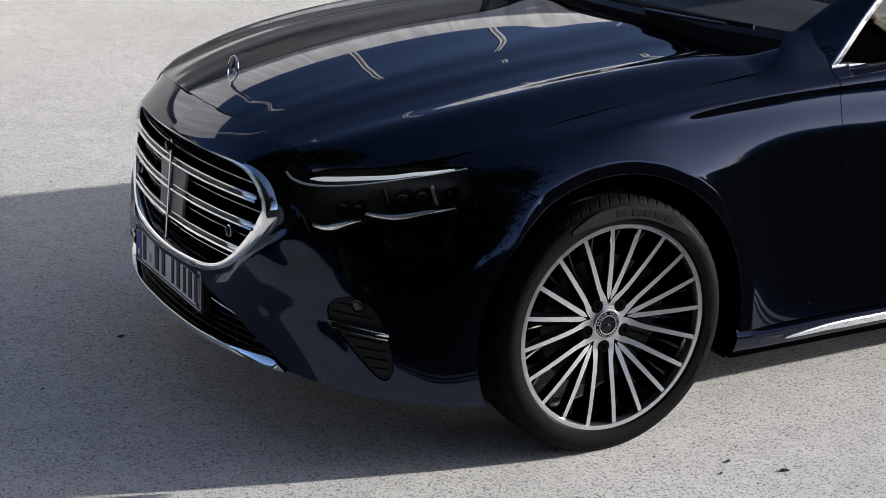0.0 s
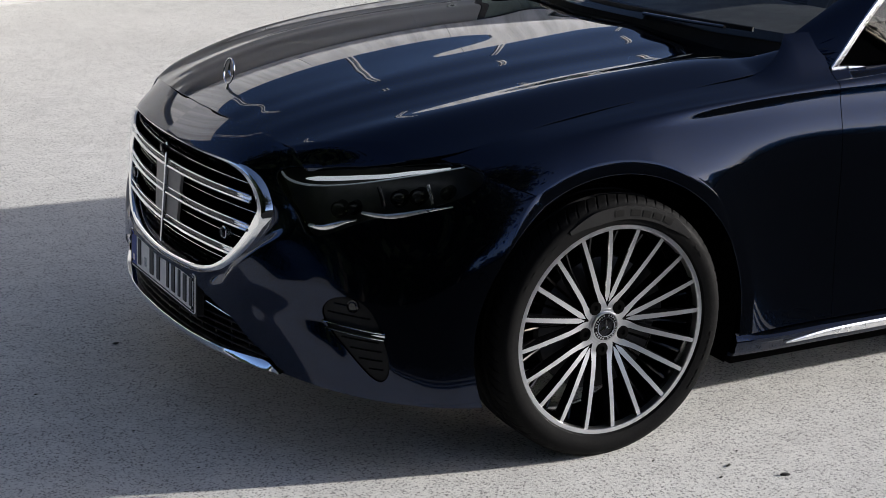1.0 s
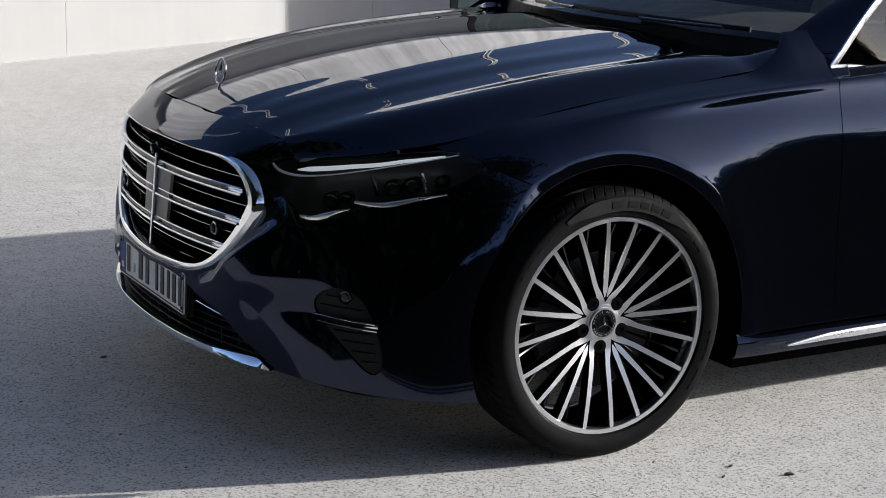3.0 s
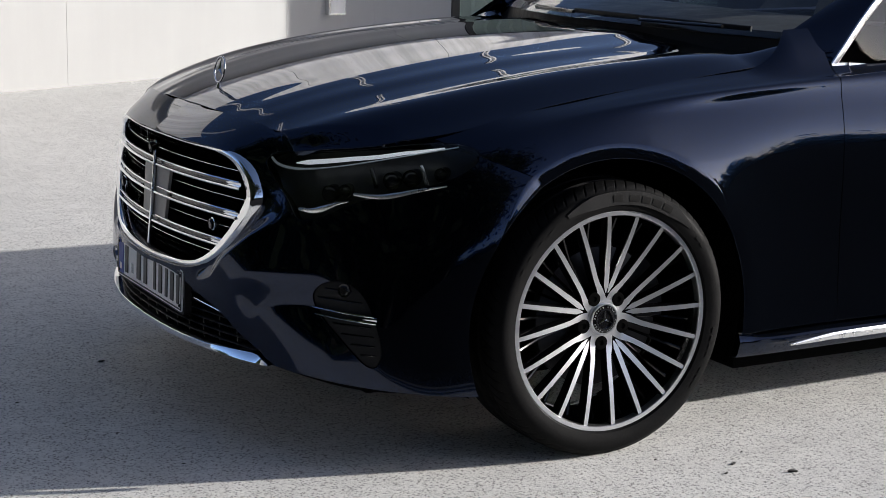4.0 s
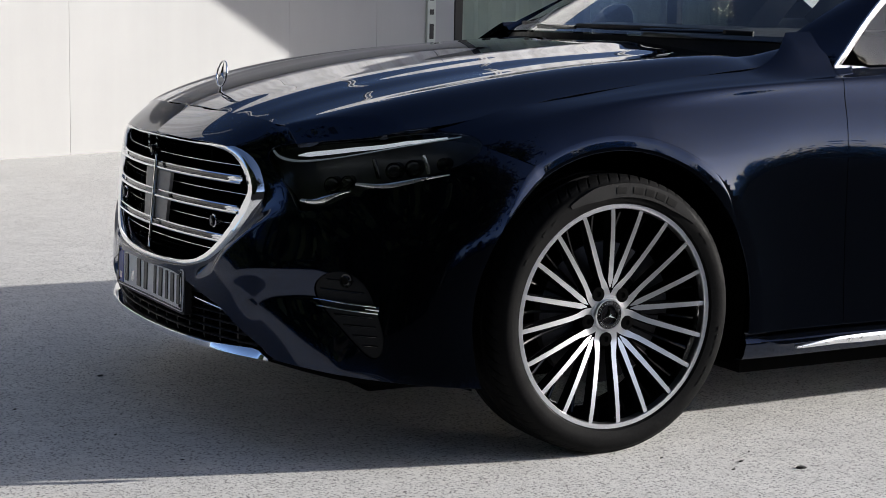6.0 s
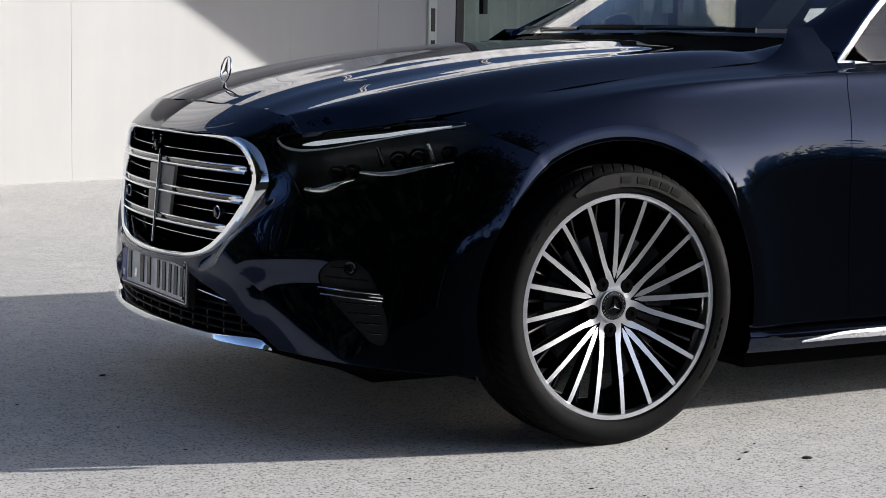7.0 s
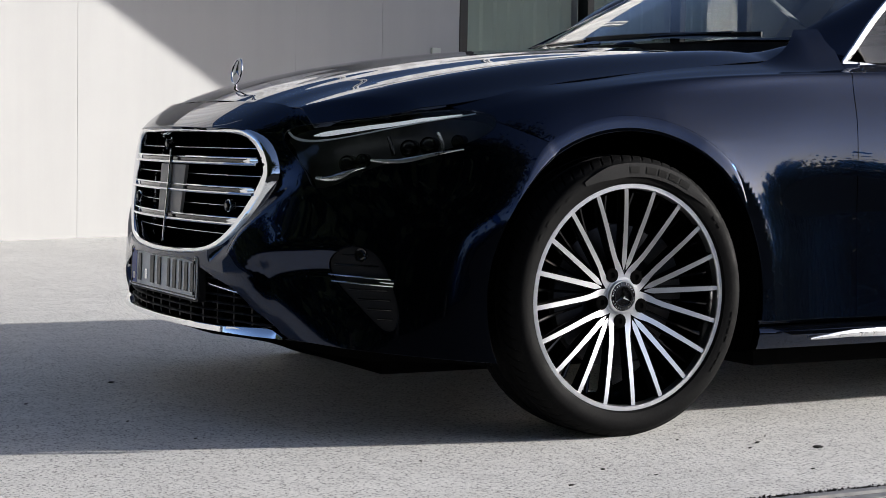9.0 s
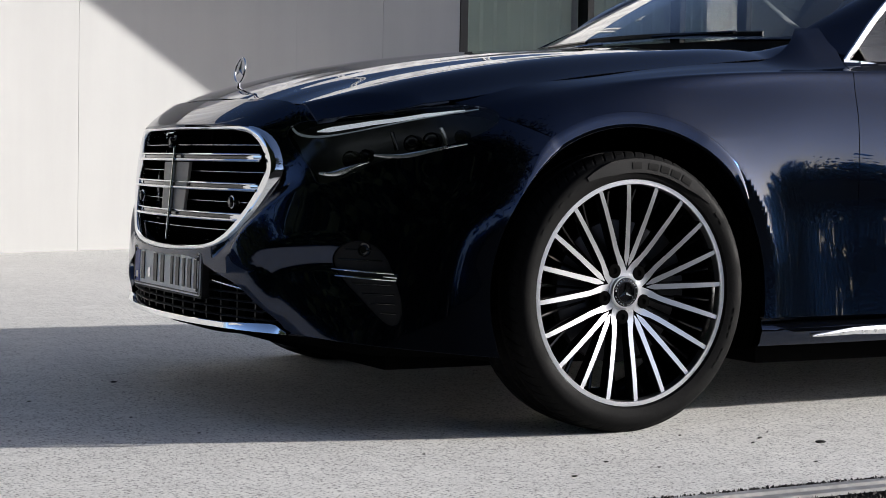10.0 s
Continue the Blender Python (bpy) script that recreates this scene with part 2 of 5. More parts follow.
def basis(u, n, deg=3):
    """Clamped uniform B-spline basis, rows for the parameters u."""
    u = np.clip(np.atleast_1d(np.asarray(u, float)), 0, 1)
    deg = min(deg, n - 1)
    k = np.r_[np.zeros(deg), np.linspace(0, 1, n - deg + 1), np.ones(deg)]
    span = np.clip(np.searchsorted(k, u, side="right") - 1, deg, n - 1)
    N = np.zeros((len(u), len(k) - 1))
    N[np.arange(len(u)), span] = 1
    for d in range(1, deg + 1):
        M = np.zeros_like(N)
        for i in range(len(k) - 1 - d):
            a, b = k[i + d] - k[i], k[i + d + 1] - k[i + 1]
            if a > 0:
                M[:, i] += (u - k[i]) / a * N[:, i]
            if b > 0:
                M[:, i] += (k[i + d + 1] - u) / b * N[:, i + 1]
        N = M
    return N[:, :n]


def greville(n, deg=3):
    deg = min(deg, n - 1)
    k = np.r_[np.zeros(deg), np.linspace(0, 1, n - deg + 1), np.ones(deg)]
    return np.array([k[i + 1:i + deg + 1].mean() for i in range(n)])


def spline_eval(d, p, q):
    """Natural cubic spline through the values p at d, read at q."""
    d, p, q = np.asarray(d, float), np.asarray(p, float), np.asarray(q, float)
    n = len(d)
    if n == 2:
        w = ((q - d[0]) / (d[1] - d[0]))[:, None]
        return p[0] * (1 - w) + p[1] * w
    h = np.diff(d)
    A, r = np.eye(n), np.zeros((n, p.shape[1]))
    for i in range(1, n - 1):
        A[i, i - 1:i + 2] = h[i - 1], 2 * (h[i - 1] + h[i]), h[i]
        r[i] = 6 * ((p[i + 1] - p[i]) / h[i] - (p[i] - p[i - 1]) / h[i - 1])
    s = np.linalg.solve(A, r)
    j = np.clip(np.searchsorted(d, q, side="right") - 1, 0, n - 2)
    a, b, hh = (d[j + 1] - q)[:, None], (q - d[j])[:, None], h[j][:, None]
    return (s[j] * a ** 3 + s[j + 1] * b ** 3) / (6 * hh) + (p[j] / hh - s[j] * hh / 6) * a + (p[j + 1] / hh - s[j + 1] * hh / 6) * b


class Skin:
    """A smooth sheet through a net of points: rows along u, columns along v."""

    def __init__(self, net, dent=None):
        self.dent = dent
        self.c = np.array(net, float)
        nu, nv = self.c.shape[:2]
        bu, bv = np.linalg.inv(basis(greville(nu), nu)), np.linalg.inv(basis(greville(nv), nv))
        self.c = np.einsum("ai,bj,ijk->abk", bu, bv, self.c)

    def at(self, u, v):
        u, v = np.atleast_1d(u), np.atleast_1d(v)
        p = np.einsum("ni,nj,ijk->nk", basis(u, self.c.shape[0]), basis(v, self.c.shape[1]), self.c)
        return p + self.dent(p) if self.dent else p

    def normal(self, u, v, e=1e-4):
        u, v = np.atleast_1d(u), np.atleast_1d(v)
        a = self.at(np.minimum(u + e, 1), v) - self.at(np.maximum(u - e, 0), v)
        b = self.at(u, np.minimum(v + e, 1)) - self.at(u, np.maximum(v - e, 0))
        n = np.cross(a, b)
        return n / np.maximum(np.linalg.norm(n, axis=1), 1e-12)[:, None]


def panel(name, skin, us, vs, cuts, mat, parent, label="", lift=0.0, flange=0.014, flip=1, both=""):
    """The part of a skin where every cut(points) is negative, with its edges turned in."""
    nu, nv = len(us), len(vs)
    U, V = [g.ravel() for g in np.meshgrid(us, vs, indexing="ij")]
    P = skin.at(U, V)
    G = np.array([c(P) for c in cuts]) if cuts else np.full((1, len(P)), -1.0)
    verts, index, faces = [], {}, []

    def vid(u, v):
        key = (round(u, 6), round(v, 6))
        if key not in index:
            index[key] = len(verts)
            verts.append((u, v))
        return index[key]

    for i in range(nu - 1):
        for j in range(nv - 1):
            ids = [i * nv + j, (i + 1) * nv + j, (i + 1) * nv + j + 1, i * nv + j + 1]
            g = G[:, ids]
            if (g > 0).all(axis=1).any():
                continue
            poly = [(U[k], V[k]) for k in ids]
            for ci in np.nonzero((g > 0).any(axis=1))[0]:
                cut = cuts[ci]
                if len(poly) < 3:
                    break
                val = cut(skin.at([p[0] for p in poly], [p[1] for p in poly]))
                out = []
                for k in range(len(poly)):
                    a, b, fa, fb = poly[k], poly[(k + 1) % len(poly)], val[k], val[(k + 1) % len(poly)]
                    if fa <= 0:
                        out.append(a)
                    if (fa <= 0) != (fb <= 0):
                        lo, hi, flo, fhi = (a, b, fa, fb) if fa <= 0 else (b, a, fb, fa)
                        for _ in range(4):
                            w = flo / (flo - fhi)
                            w = min(max(w, 0.02), 0.98)
                            mid = (lo[0] + (hi[0] - lo[0]) * w, lo[1] + (hi[1] - lo[1]) * w)
                            fm = cut(skin.at([mid[0]], [mid[1]]))[0]
                            if abs(fm) < 1e-6:
                                break
                            if fm <= 0:
                                lo, flo = mid, fm
                            else:
                                hi, fhi = mid, fm
                        out.append(mid)
                poly = out
            ring = []
            for p in poly:
                k = vid(*p)
                if k not in ring:
                    ring.append(k)
            if len(ring) >= 3:
                faces.append(ring)
    return sheet(name, skin, np.array(verts), faces, mat, parent, label, lift, flange, flip, both)


def sheet(name, skin, uv, faces, mat, parent, label, lift, flange, flip, both):
    pos, nor = skin.at(uv[:, 0], uv[:, 1]), skin.normal(uv[:, 0], uv[:, 1]) * flip
    pos = pos + nor * lift
    pos, nor = [tuple(p) for p in pos], [tuple(p) for p in nor]
    faces = [f[::-1] for f in faces] if flip < 0 else [list(f) for f in faces]
    if flange:
        count = {}
        for f in faces:
            for a, b in zip(f, f[1:] + f[:1]):
                count[(a, b)] = count.get((a, b), 0) + 1
        rim = {}
        for a, b in [k for k in count if (k[1], k[0]) not in count]:
            pa, pb, n = Vector(pos[a]), Vector(pos[b]), Vector(nor[a])
            t = pb - pa
            if t.length < 1e-7 or (abs(pa.y) < 2e-3 and abs(pb.y) < 2e-3):
                continue
            o = t.cross(n).normalized()
            for k in (a, b):
                rim.setdefault(k, []).append(o)
        made = {}
        for k, os in rim.items():
            o = sum(os, Vector()).normalized()
            p, n = Vector(pos[k]), Vector(nor[k])
            top = len(pos)
            for q, m in ((p, (n + o * 0.6).normalized()), (p + o * 0.0007 - n * 0.0013, o), (p + o * 0.0007 - n * flange, o)):
                pos.append(tuple(q))
                nor.append(tuple(m))
            made[k] = top
        for a, b in [k for k in count if (k[1], k[0]) not in count]:
            if a in made and b in made:
                for s in (0, 1):
                    faces.append([made[b] + s, made[a] + s, made[a] + s + 1, made[b] + s + 1])
    pos2, nor2, faces2 = [(x, -y, z) for x, y, z in pos], [(x, -y, z) for x, y, z in nor], [f[::-1] for f in faces]
    if both == "join":
        k = len(pos)
        pos, nor, faces = pos + pos2, nor + nor2, faces + [[i + k for i in f] for f in faces2]
    ob = shell(name, pos, nor, faces, mat, parent, label)
    if both == "pair":
        shell(name, pos2, nor2, faces2, mat, parent, label)
    return ob


def shell(name, pos, nor, faces, mat, parent, label):
    me = bpy.data.meshes.new(name)
    me.from_pydata(pos, [], faces)
    me.update()
    for p in me.polygons:
        p.use_smooth = True
    me.normals_split_custom_set_from_vertices(nor)
    me.materials.append(mat)
    ob = new(name, me)
    ob.parent = parent
    if label:
        ob["label"] = label
    return ob


def outline(pts, n=60):
    """A closed smooth outline through a few points, as an array."""
    p = np.array(list(pts[-2:]) + list(pts) + list(pts[:2]), float)
    d = np.r_[0, np.cumsum(np.linalg.norm(np.diff(p, axis=0), axis=1) ** 0.6)]
    return spline_eval(d, p, np.linspace(d[2], d[-2], n, endpoint=False))


def signed(q, poly):
    """Signed distance of points to a closed polygon, negative inside."""
    q, poly = np.asarray(q, float), np.asarray(poly, float)
    a, b = poly, np.roll(poly, -1, axis=0)
    ab, aq = b - a, q[:, None, :] - a[None]
    t = np.clip((aq * ab).sum(-1) / np.maximum((ab * ab).sum(-1), 1e-12), 0, 1)
    dist = np.linalg.norm(aq - t[..., None] * ab, axis=-1).min(axis=1)
    cross = ((a[None, :, 1] > q[:, None, 1]) != (b[None, :, 1] > q[:, None, 1])) & (
        q[:, None, 0] < (b[:, 0] - a[:, 0])[None] * (q[:, None, 1] - a[None, :, 1]) / np.where(np.abs(b[:, 1] - a[:, 1]) < 1e-12, 1e-12, b[:, 1] - a[:, 1])[None] + a[None, :, 0])
    return np.where(cross.sum(axis=1) % 2 == 1, -dist, dist)


# ---------------------------------------------------------------- the car's sheets
def section(x, pairs):
    return [(x, -y, z) for y, z in pairs]


SIDE_FRONT = [
    section(-0.82, [(0.70, 0.195), (0.74, 0.30), (0.745, 0.42), (0.735, 0.50), (0.71, 0.55), (0.685, 0.59), (0.66, 0.62), (0.64, 0.637), (0.62, 0.652), (0.60, 0.667), (0.58, 0.682), (0.56, 0.69), (0.51, 0.705), (0.42, 0.733), (0.30, 0.757), (0.16, 0.772), (0, 0.778)]),
    section(-0.50, [(0.86, 0.195), (0.90, 0.30), (0.907, 0.45), (0.897, 0.55), (0.876, 0.61), (0.85, 0.665), (0.825, 0.71), (0.803, 0.74), (0.785, 0.76), (0.768, 0.774), (0.752, 0.788), (0.735, 0.80), (0.69, 0.829), (0.60, 0.866), (0.45, 0.890), (0.24, 0.907), (0, 0.913)]),
    section(-0.15, [(0.90, 0.195), (0.925, 0.30), (0.937, 0.45), (0.938, 0.58), (0.936, 0.68), (0.930, 0.745), (0.915, 0.79), (0.895, 0.822), (0.873, 0.842), (0.852, 0.853), (0.828, 0.862), (0.803, 0.871), (0.74, 0.896), (0.65, 0.925), (0.48, 0.955), (0.26, 0.975), (0, 0.985)]),
    section(0.20, [(0.936, 0.195), (0.931, 0.30), (0.930, 0.45), (0.933, 0.58), (0.933, 0.68), (0.925, 0.76), (0.908, 0.825), (0.896, 0.862), (0.889, 0.888), (0.872, 0.897), (0.842, 0.907), (0.806, 0.918), (0.74, 0.944), (0.66, 0.973), (0.50, 1.0), (0.27, 1.017), (0, 1.024)]),
    section(0.55, [(0.938, 0.195), (0.930, 0.30), (0.922, 0.45), (0.919, 0.58), (0.919, 0.68), (0.912, 0.785), (0.897, 0.855), (0.889, 0.893), (0.886, 0.913), (0.872, 0.921), (0.845, 0.932), (0.806, 0.950), (0.745, 0.985), (0.67, 1.013), (0.50, 1.035), (0.27, 1.05), (0, 1.058)]),
]
SIDE_MID = [
    section(0.90, [(0.938, 0.195), (0.930, 0.30), (0.922, 0.45), (0.918, 0.58), (0.917, 0.68), (0.909, 0.79), (0.894, 0.86), (0.886, 0.903), (0.882, 0.925), (0.872, 0.936), (0.853, 0.945), (0.83, 0.96), (0.79, 1.0), (0.72, 1.04), (0.52, 1.065), (0.27, 1.08), (0, 1.085)]),
    section(1.60, [(0.938, 0.195), (0.930, 0.30), (0.922, 0.45), (0.918, 0.58), (0.917, 0.68), (0.910, 0.80), (0.896, 0.875), (0.889, 0.918), (0.884, 0.942), (0.873, 0.953), (0.855, 0.965), (0.832, 0.98), (0.79, 1.02), (0.72, 1.055), (0.52, 1.08), (0.27, 1.095), (0, 1.10)]),
    section(2.60, [(0.917, 0.195), (0.916, 0.30), (0.93, 0.48), (0.935, 0.58), (0.935, 0.68), (0.927, 0.80), (0.91, 0.885), (0.897, 0.92), (0.886, 0.945), (0.872, 0.958), (0.855, 0.97), (0.832, 0.985), (0.79, 1.02), (0.72, 1.055), (0.52, 1.08), (0.27, 1.095), (0, 1.10)]),
]
SIDE_REAR = [
    section(3.40, [(0.86, 0.22), (0.90, 0.32), (0.915, 0.48), (0.919, 0.58), (0.92, 0.68), (0.91, 0.80), (0.888, 0.88), (0.873, 0.922), (0.858, 0.945), (0.842, 0.96), (0.82, 0.975), (0.79, 0.995), (0.74, 1.02), (0.66, 1.045), (0.48, 1.06), (0.25, 1.07), (0, 1.08)]),
    section(4.05, [(0.74, 0.30), (0.79, 0.36), (0.80, 0.48), (0.80, 0.58), (0.80, 0.68), (0.785, 0.80), (0.765, 0.88), (0.753, 0.912), (0.74, 0.935), (0.725, 0.95), (0.705, 0.965), (0.68, 0.98), (0.63, 0.995), (0.55, 1.005), (0.40, 1.015), (0.2, 1.025), (0, 1.03)]),
]
SIDE = Skin(SIDE_FRONT + SIDE_MID + SIDE_REAR)


def even_row(pts, n=11):
    """A few (x, y) points of a plan curve, resampled to n points evenly along it."""
    p = np.array(pts, float)
    d = np.r_[0, np.cumsum(np.linalg.norm(np.diff(p, axis=0), axis=1))]
    fine = spline_eval(d, p, np.linspace(0, d[-1], 400))
    e = np.r_[0, np.cumsum(np.linalg.norm(np.diff(fine, axis=0), axis=1))]
    q = np.linspace(0, e[-1], n)
    return [(np.interp(v, e, fine[:, 0]), np.interp(v, e, fine[:, 1])) for v in q]


NOSE_LOW = [
    (0.20, [(-0.872, 0), (-0.868, 0.15), (-0.848, 0.30), (-0.782, 0.55), (-0.684, 0.763), (-0.612, 0.846), (-0.524, 0.906), (-0.372, 0.946), (-0.10, 0.955)]),
    (0.29, [(-0.882, 0), (-0.877, 0.15), (-0.860, 0.30), (-0.790, 0.555), (-0.676, 0.769), (-0.602, 0.850), (-0.516, 0.908), (-0.370, 0.946), (-0.10, 0.954)]),
    (0.41, [(-0.886, 0), (-0.881, 0.15), (-0.863, 0.30), (-0.788, 0.555), (-0.660, 0.763), (-0.585, 0.850), (-0.50, 0.908), (-0.37, 0.944), (-0.10, 0.952)]),
]
NOSE_HIGH = [
    (0.55, [(-0.880, 0), (-0.874, 0.15), (-0.855, 0.30), (-0.775, 0.53), (-0.645, 0.745), (-0.58, 0.82), (-0.51, 0.88), (-0.38, 0.942), (-0.10, 0.955)]),
    (0.67, [(-0.868, 0), (-0.862, 0.15), (-0.842, 0.28), (-0.765, 0.49), (-0.63, 0.71), (-0.57, 0.775), (-0.50, 0.835), (-0.37, 0.916), (-0.10, 0.957)]),
    (0.755, [(-0.848, 0), (-0.842, 0.14), (-0.820, 0.30), (-0.787, 0.40), (-0.733, 0.478), (-0.66, 0.60), (-0.61, 0.68), (-0.55, 0.742), (-0.475, 0.806), (-0.34, 0.882), (-0.10, 0.935)]),
    (0.825, [(-0.745, 0), (-0.741, 0.15), (-0.726, 0.29), (-0.697, 0.43), (-0.672, 0.54), (-0.60, 0.645), (-0.50, 0.735), (-0.42, 0.782), (-0.30, 0.842), (-0.10, 0.90)]),
]
NOSE = Skin([[(x, -y, z) for x, y in even_row(row)] for z, row in NOSE_LOW + NOSE_HIGH])
WHEEL_Z = 0.3495
ARCH_IN, ARCH_OUT = 0.408, 0.446

def smooth(w):
    w = np.clip(w, 0, 1)
    return w * w * (3 - 2 * w)


LAMP = outline([(-0.735, 0.735), (-0.655, 0.764), (-0.52, 0.789), (-0.40, 0.799), (-0.352, 0.785), (-0.352, 0.768), (-0.42, 0.725),
                (-0.53, 0.688), (-0.62, 0.655), (-0.69, 0.612), (-0.712, 0.608), (-0.722, 0.65)], 72)
GRILLE = outline([(0, 0.752), (0.25, 0.750), (0.40, 0.738), (0.462, 0.700), (0.492, 0.640), (0.470, 0.580), (0.395, 0.492), (0.30, 0.440), (0.15, 0.422),
                  (0, 0.418), (-0.15, 0.422), (-0.30, 0.440), (-0.395, 0.492), (-0.470, 0.580), (-0.492, 0.640), (-0.462, 0.700), (-0.40, 0.738), (-0.25, 0.750)], 96) * np.array([1.035, 1.0])
INTAKE = outline([(0, 0.405), (0.22, 0.405), (0.33, 0.375), (0.43, 0.345), (0.51, 0.295), (0.58, 0.250), (0.50, 0.222), (0.30, 0.220), (0, 0.220),
                  (-0.30, 0.220), (-0.50, 0.222), (-0.58, 0.250), (-0.51, 0.295), (-0.43, 0.345), (-0.33, 0.375), (-0.22, 0.405)], 80)


def hood_front(y):
    """The joint across the nose, ahead of the bonnet."""
    return np.interp(np.abs(y), [0, 0.15, 0.272, 0.419, 0.509, 0.563, 0.615, 0.70], [-0.757, -0.752, -0.738, -0.715, -0.698, -0.695, -0.699, -0.71])


def eased(x, xs, ys):
    """A line through a few points with its corners eased."""
    return sum(np.interp(x + d, xs, ys) for d in np.linspace(-0.05, 0.05, 21)) / 21


def bonnet_width(x):
    """Half the width to which the bonnet's cross slopes are drawn."""
    return eased(x, [-0.80, -0.72, -0.66, -0.60, -0.50, -0.40, -0.30, -0.15, 0.08, 0.25, 0.38, 0.47, 0.56], [0.60, 0.640, 0.668, 0.695, 0.735, 0.770, 0.790, 0.803, 0.803, 0.806, 0.806, 0.806, 0.80])


def shut_y(x):
    """Offset of the joint between bonnet and wing."""
    return eased(x, [-0.80, -0.72, -0.68, -0.64, -0.60, -0.56, -0.50, -0.40, -0.30, -0.15, 0.08, 0.47, 0.55, 0.60, 0.64, 0.68],
                 [0.47, 0.54, 0.578, 0.622, 0.664, 0.704, 0.748, 0.795, 0.808, 0.806, 0.803, 0.806, 0.799, 0.785, 0.760, 0.70])


def arch(r, x0=0.0):
    return lambda p: r - np.hypot(p[:, 0] - x0, p[:, 2] - WHEEL_Z)


def arch_edge(x, z):
    """Radius at which the painted panels end round the front wheel: a lip fills in over the top."""
    a = np.arctan2(x, z - WHEEL_Z)
    lip = smooth((a + radians(58)) / radians(26)) * smooth((radians(66) - a) / radians(26))
    return ARCH_IN + (ARCH_OUT - ARCH_IN) * lip


def front_arch(p):
    return arch_edge(p[:, 0], p[:, 2]) - np.hypot(p[:, 0], p[:, 2] - WHEEL_Z)


def wing_line(p):
    """Positive below and in front of the joint between bumper and wing, that runs from the lamp's tip to the arch."""
    return (0.775 - 0.42 * (p[:, 0] + 0.352)) - p[:, 2]


SCOOP = outline([(-0.46, 0.425), (-0.53, 0.472), (-0.60, 0.489), (-0.667, 0.496), (-0.719, 0.493), (-0.768, 0.466), (-0.811, 0.427), (-0.849, 0.371), (-0.862, 0.29), (-0.86, 0.13),
                 (-0.70, 0.03), (-0.55, 0.06), (-0.47, 0.28)], 60)
VENT = outline([(-0.690, 0.425), (-0.705, 0.455), (-0.752, 0.472), (-0.800, 0.446), (-0.834, 0.380), (-0.852, 0.310), (-0.842, 0.278), (-0.808, 0.300), (-0.755, 0.348), (-0.712, 0.387)], 60)


def scoop_dent(p):
    """The corner below the lamp is set back behind a soft ridge, and the cheek beside the grille lies behind a crease."""
    side = np.where(p[:, 1] > 0, -1, 1)
    q = p[:, [1, 2]] * np.array([side, np.ones(len(p))]).T
    hollow = sum(np.interp(p[:, 2] + k, [0.215, 0.40, 0.425, 0.50], [0, 1, 1, 0.1]) for k in np.linspace(-0.03, 0.03, 13)) / 13
    d = 0.012 * smooth(-signed(q, SCOOP) / 0.10) * hollow
    y = np.abs(p[:, 1])
    up = p[:, 2] - np.interp(y, [0.30, 0.383, 0.423, 0.50, 0.551, 0.62], [0.405, 0.439, 0.49, 0.560, 0.594, 0.612])
    cheek = 0.010 * smooth((up + 0.015) / 0.035) * (1 - smooth((up - 0.03) / 0.10)) * smooth((y - 0.30) / 0.06) * smooth((0.60 - y) / 0.10)
    return np.stack([d * 0.75 + cheek, side * d * 0.65, 0 * d], axis=1)


NOSE.dent = scoop_dent


def wing_swell(p):
    """The wing swells a little towards the front wheel opening."""
    x, y, z = p[:, 0], np.abs(p[:, 1]), p[:, 2]
    rim = np.hypot(x, np.clip(z - WHEEL_Z, 0, 1)) - ARCH_OUT
    swell = 0.0125 * np.exp(-np.clip(rim, 0, 1) / 0.080) * np.clip((x + 0.15) / 0.25, 0, 1) * np.clip((0.86 - z) / 0.12, 0, 1) * np.where(x < 0.72, 1, 0)
    # the wing climbs to the foot of the windscreen pillar
    climb = 0.045 * smooth((x - 0.47) / 0.18) * smooth((0.87 - y) / 0.10) * smooth((y - 0.66) / 0.07) * np.where(x < 0.80, 1, 0)
    return np.stack([0 * x, np.where(y > 0.70, np.sign(p[:, 1]) * swell, 0), climb], axis=1)


SIDE.dent = wing_swell
TAB = np.linspace(0, 1, 240)
NOSE_Z = NOSE.at(TAB, np.zeros(240))[:, 2]
SIDE_X = SIDE.at(TAB, np.zeros(240))[:, 0]


def nose_uv(z, y=None, x=None):
    u = np.interp(z, NOSE_Z, TAB)
    row = NOSE.at(np.full(240, u), TAB)
    v = np.interp(abs(y), np.abs(row[:, 1]), TAB) if y is not None else np.interp(x, row[:, 0], TAB)
    return u, v


def nose_pt(z, y=None, x=None, lift=0.0):
    """A point of the nose at a height and at an offset or a length, and its outward normal."""
    u, v = nose_uv(z, y, x)
    n = -NOSE.normal(u, v)[0]
    p = NOSE.at(u, v)[0] + n * lift
    s = -1 if y is not None and y > 0 else 1
    return Vector((p[0], p[1] * s, p[2])), Vector((n[0], n[1] * s, n[2]))


def side_pt(x, z, lift=0.0):
    u = np.interp(x, SIDE_X, TAB)
    col = SIDE.at(np.full(240, u), TAB)
    v = np.interp(z, col[:170, 2], TAB[:170])
    n = SIDE.normal(u, v)[0]
    p = SIDE.at(u, v)[0] + n * lift
    return Vector(p), Vector(n)


def hood_rear(y):
    return 0.475 + 0.30 * np.minimum(np.abs(y), 0.82) ** 2


def bumper_foot(x):
    """Height of the bumper's lower edge."""
    return np.interp(x, [-0.90, -0.775, -0.692, -0.552, -0.395, -0.10], [0.237, 0.243, 0.233, 0.222, 0.207, 0.205])


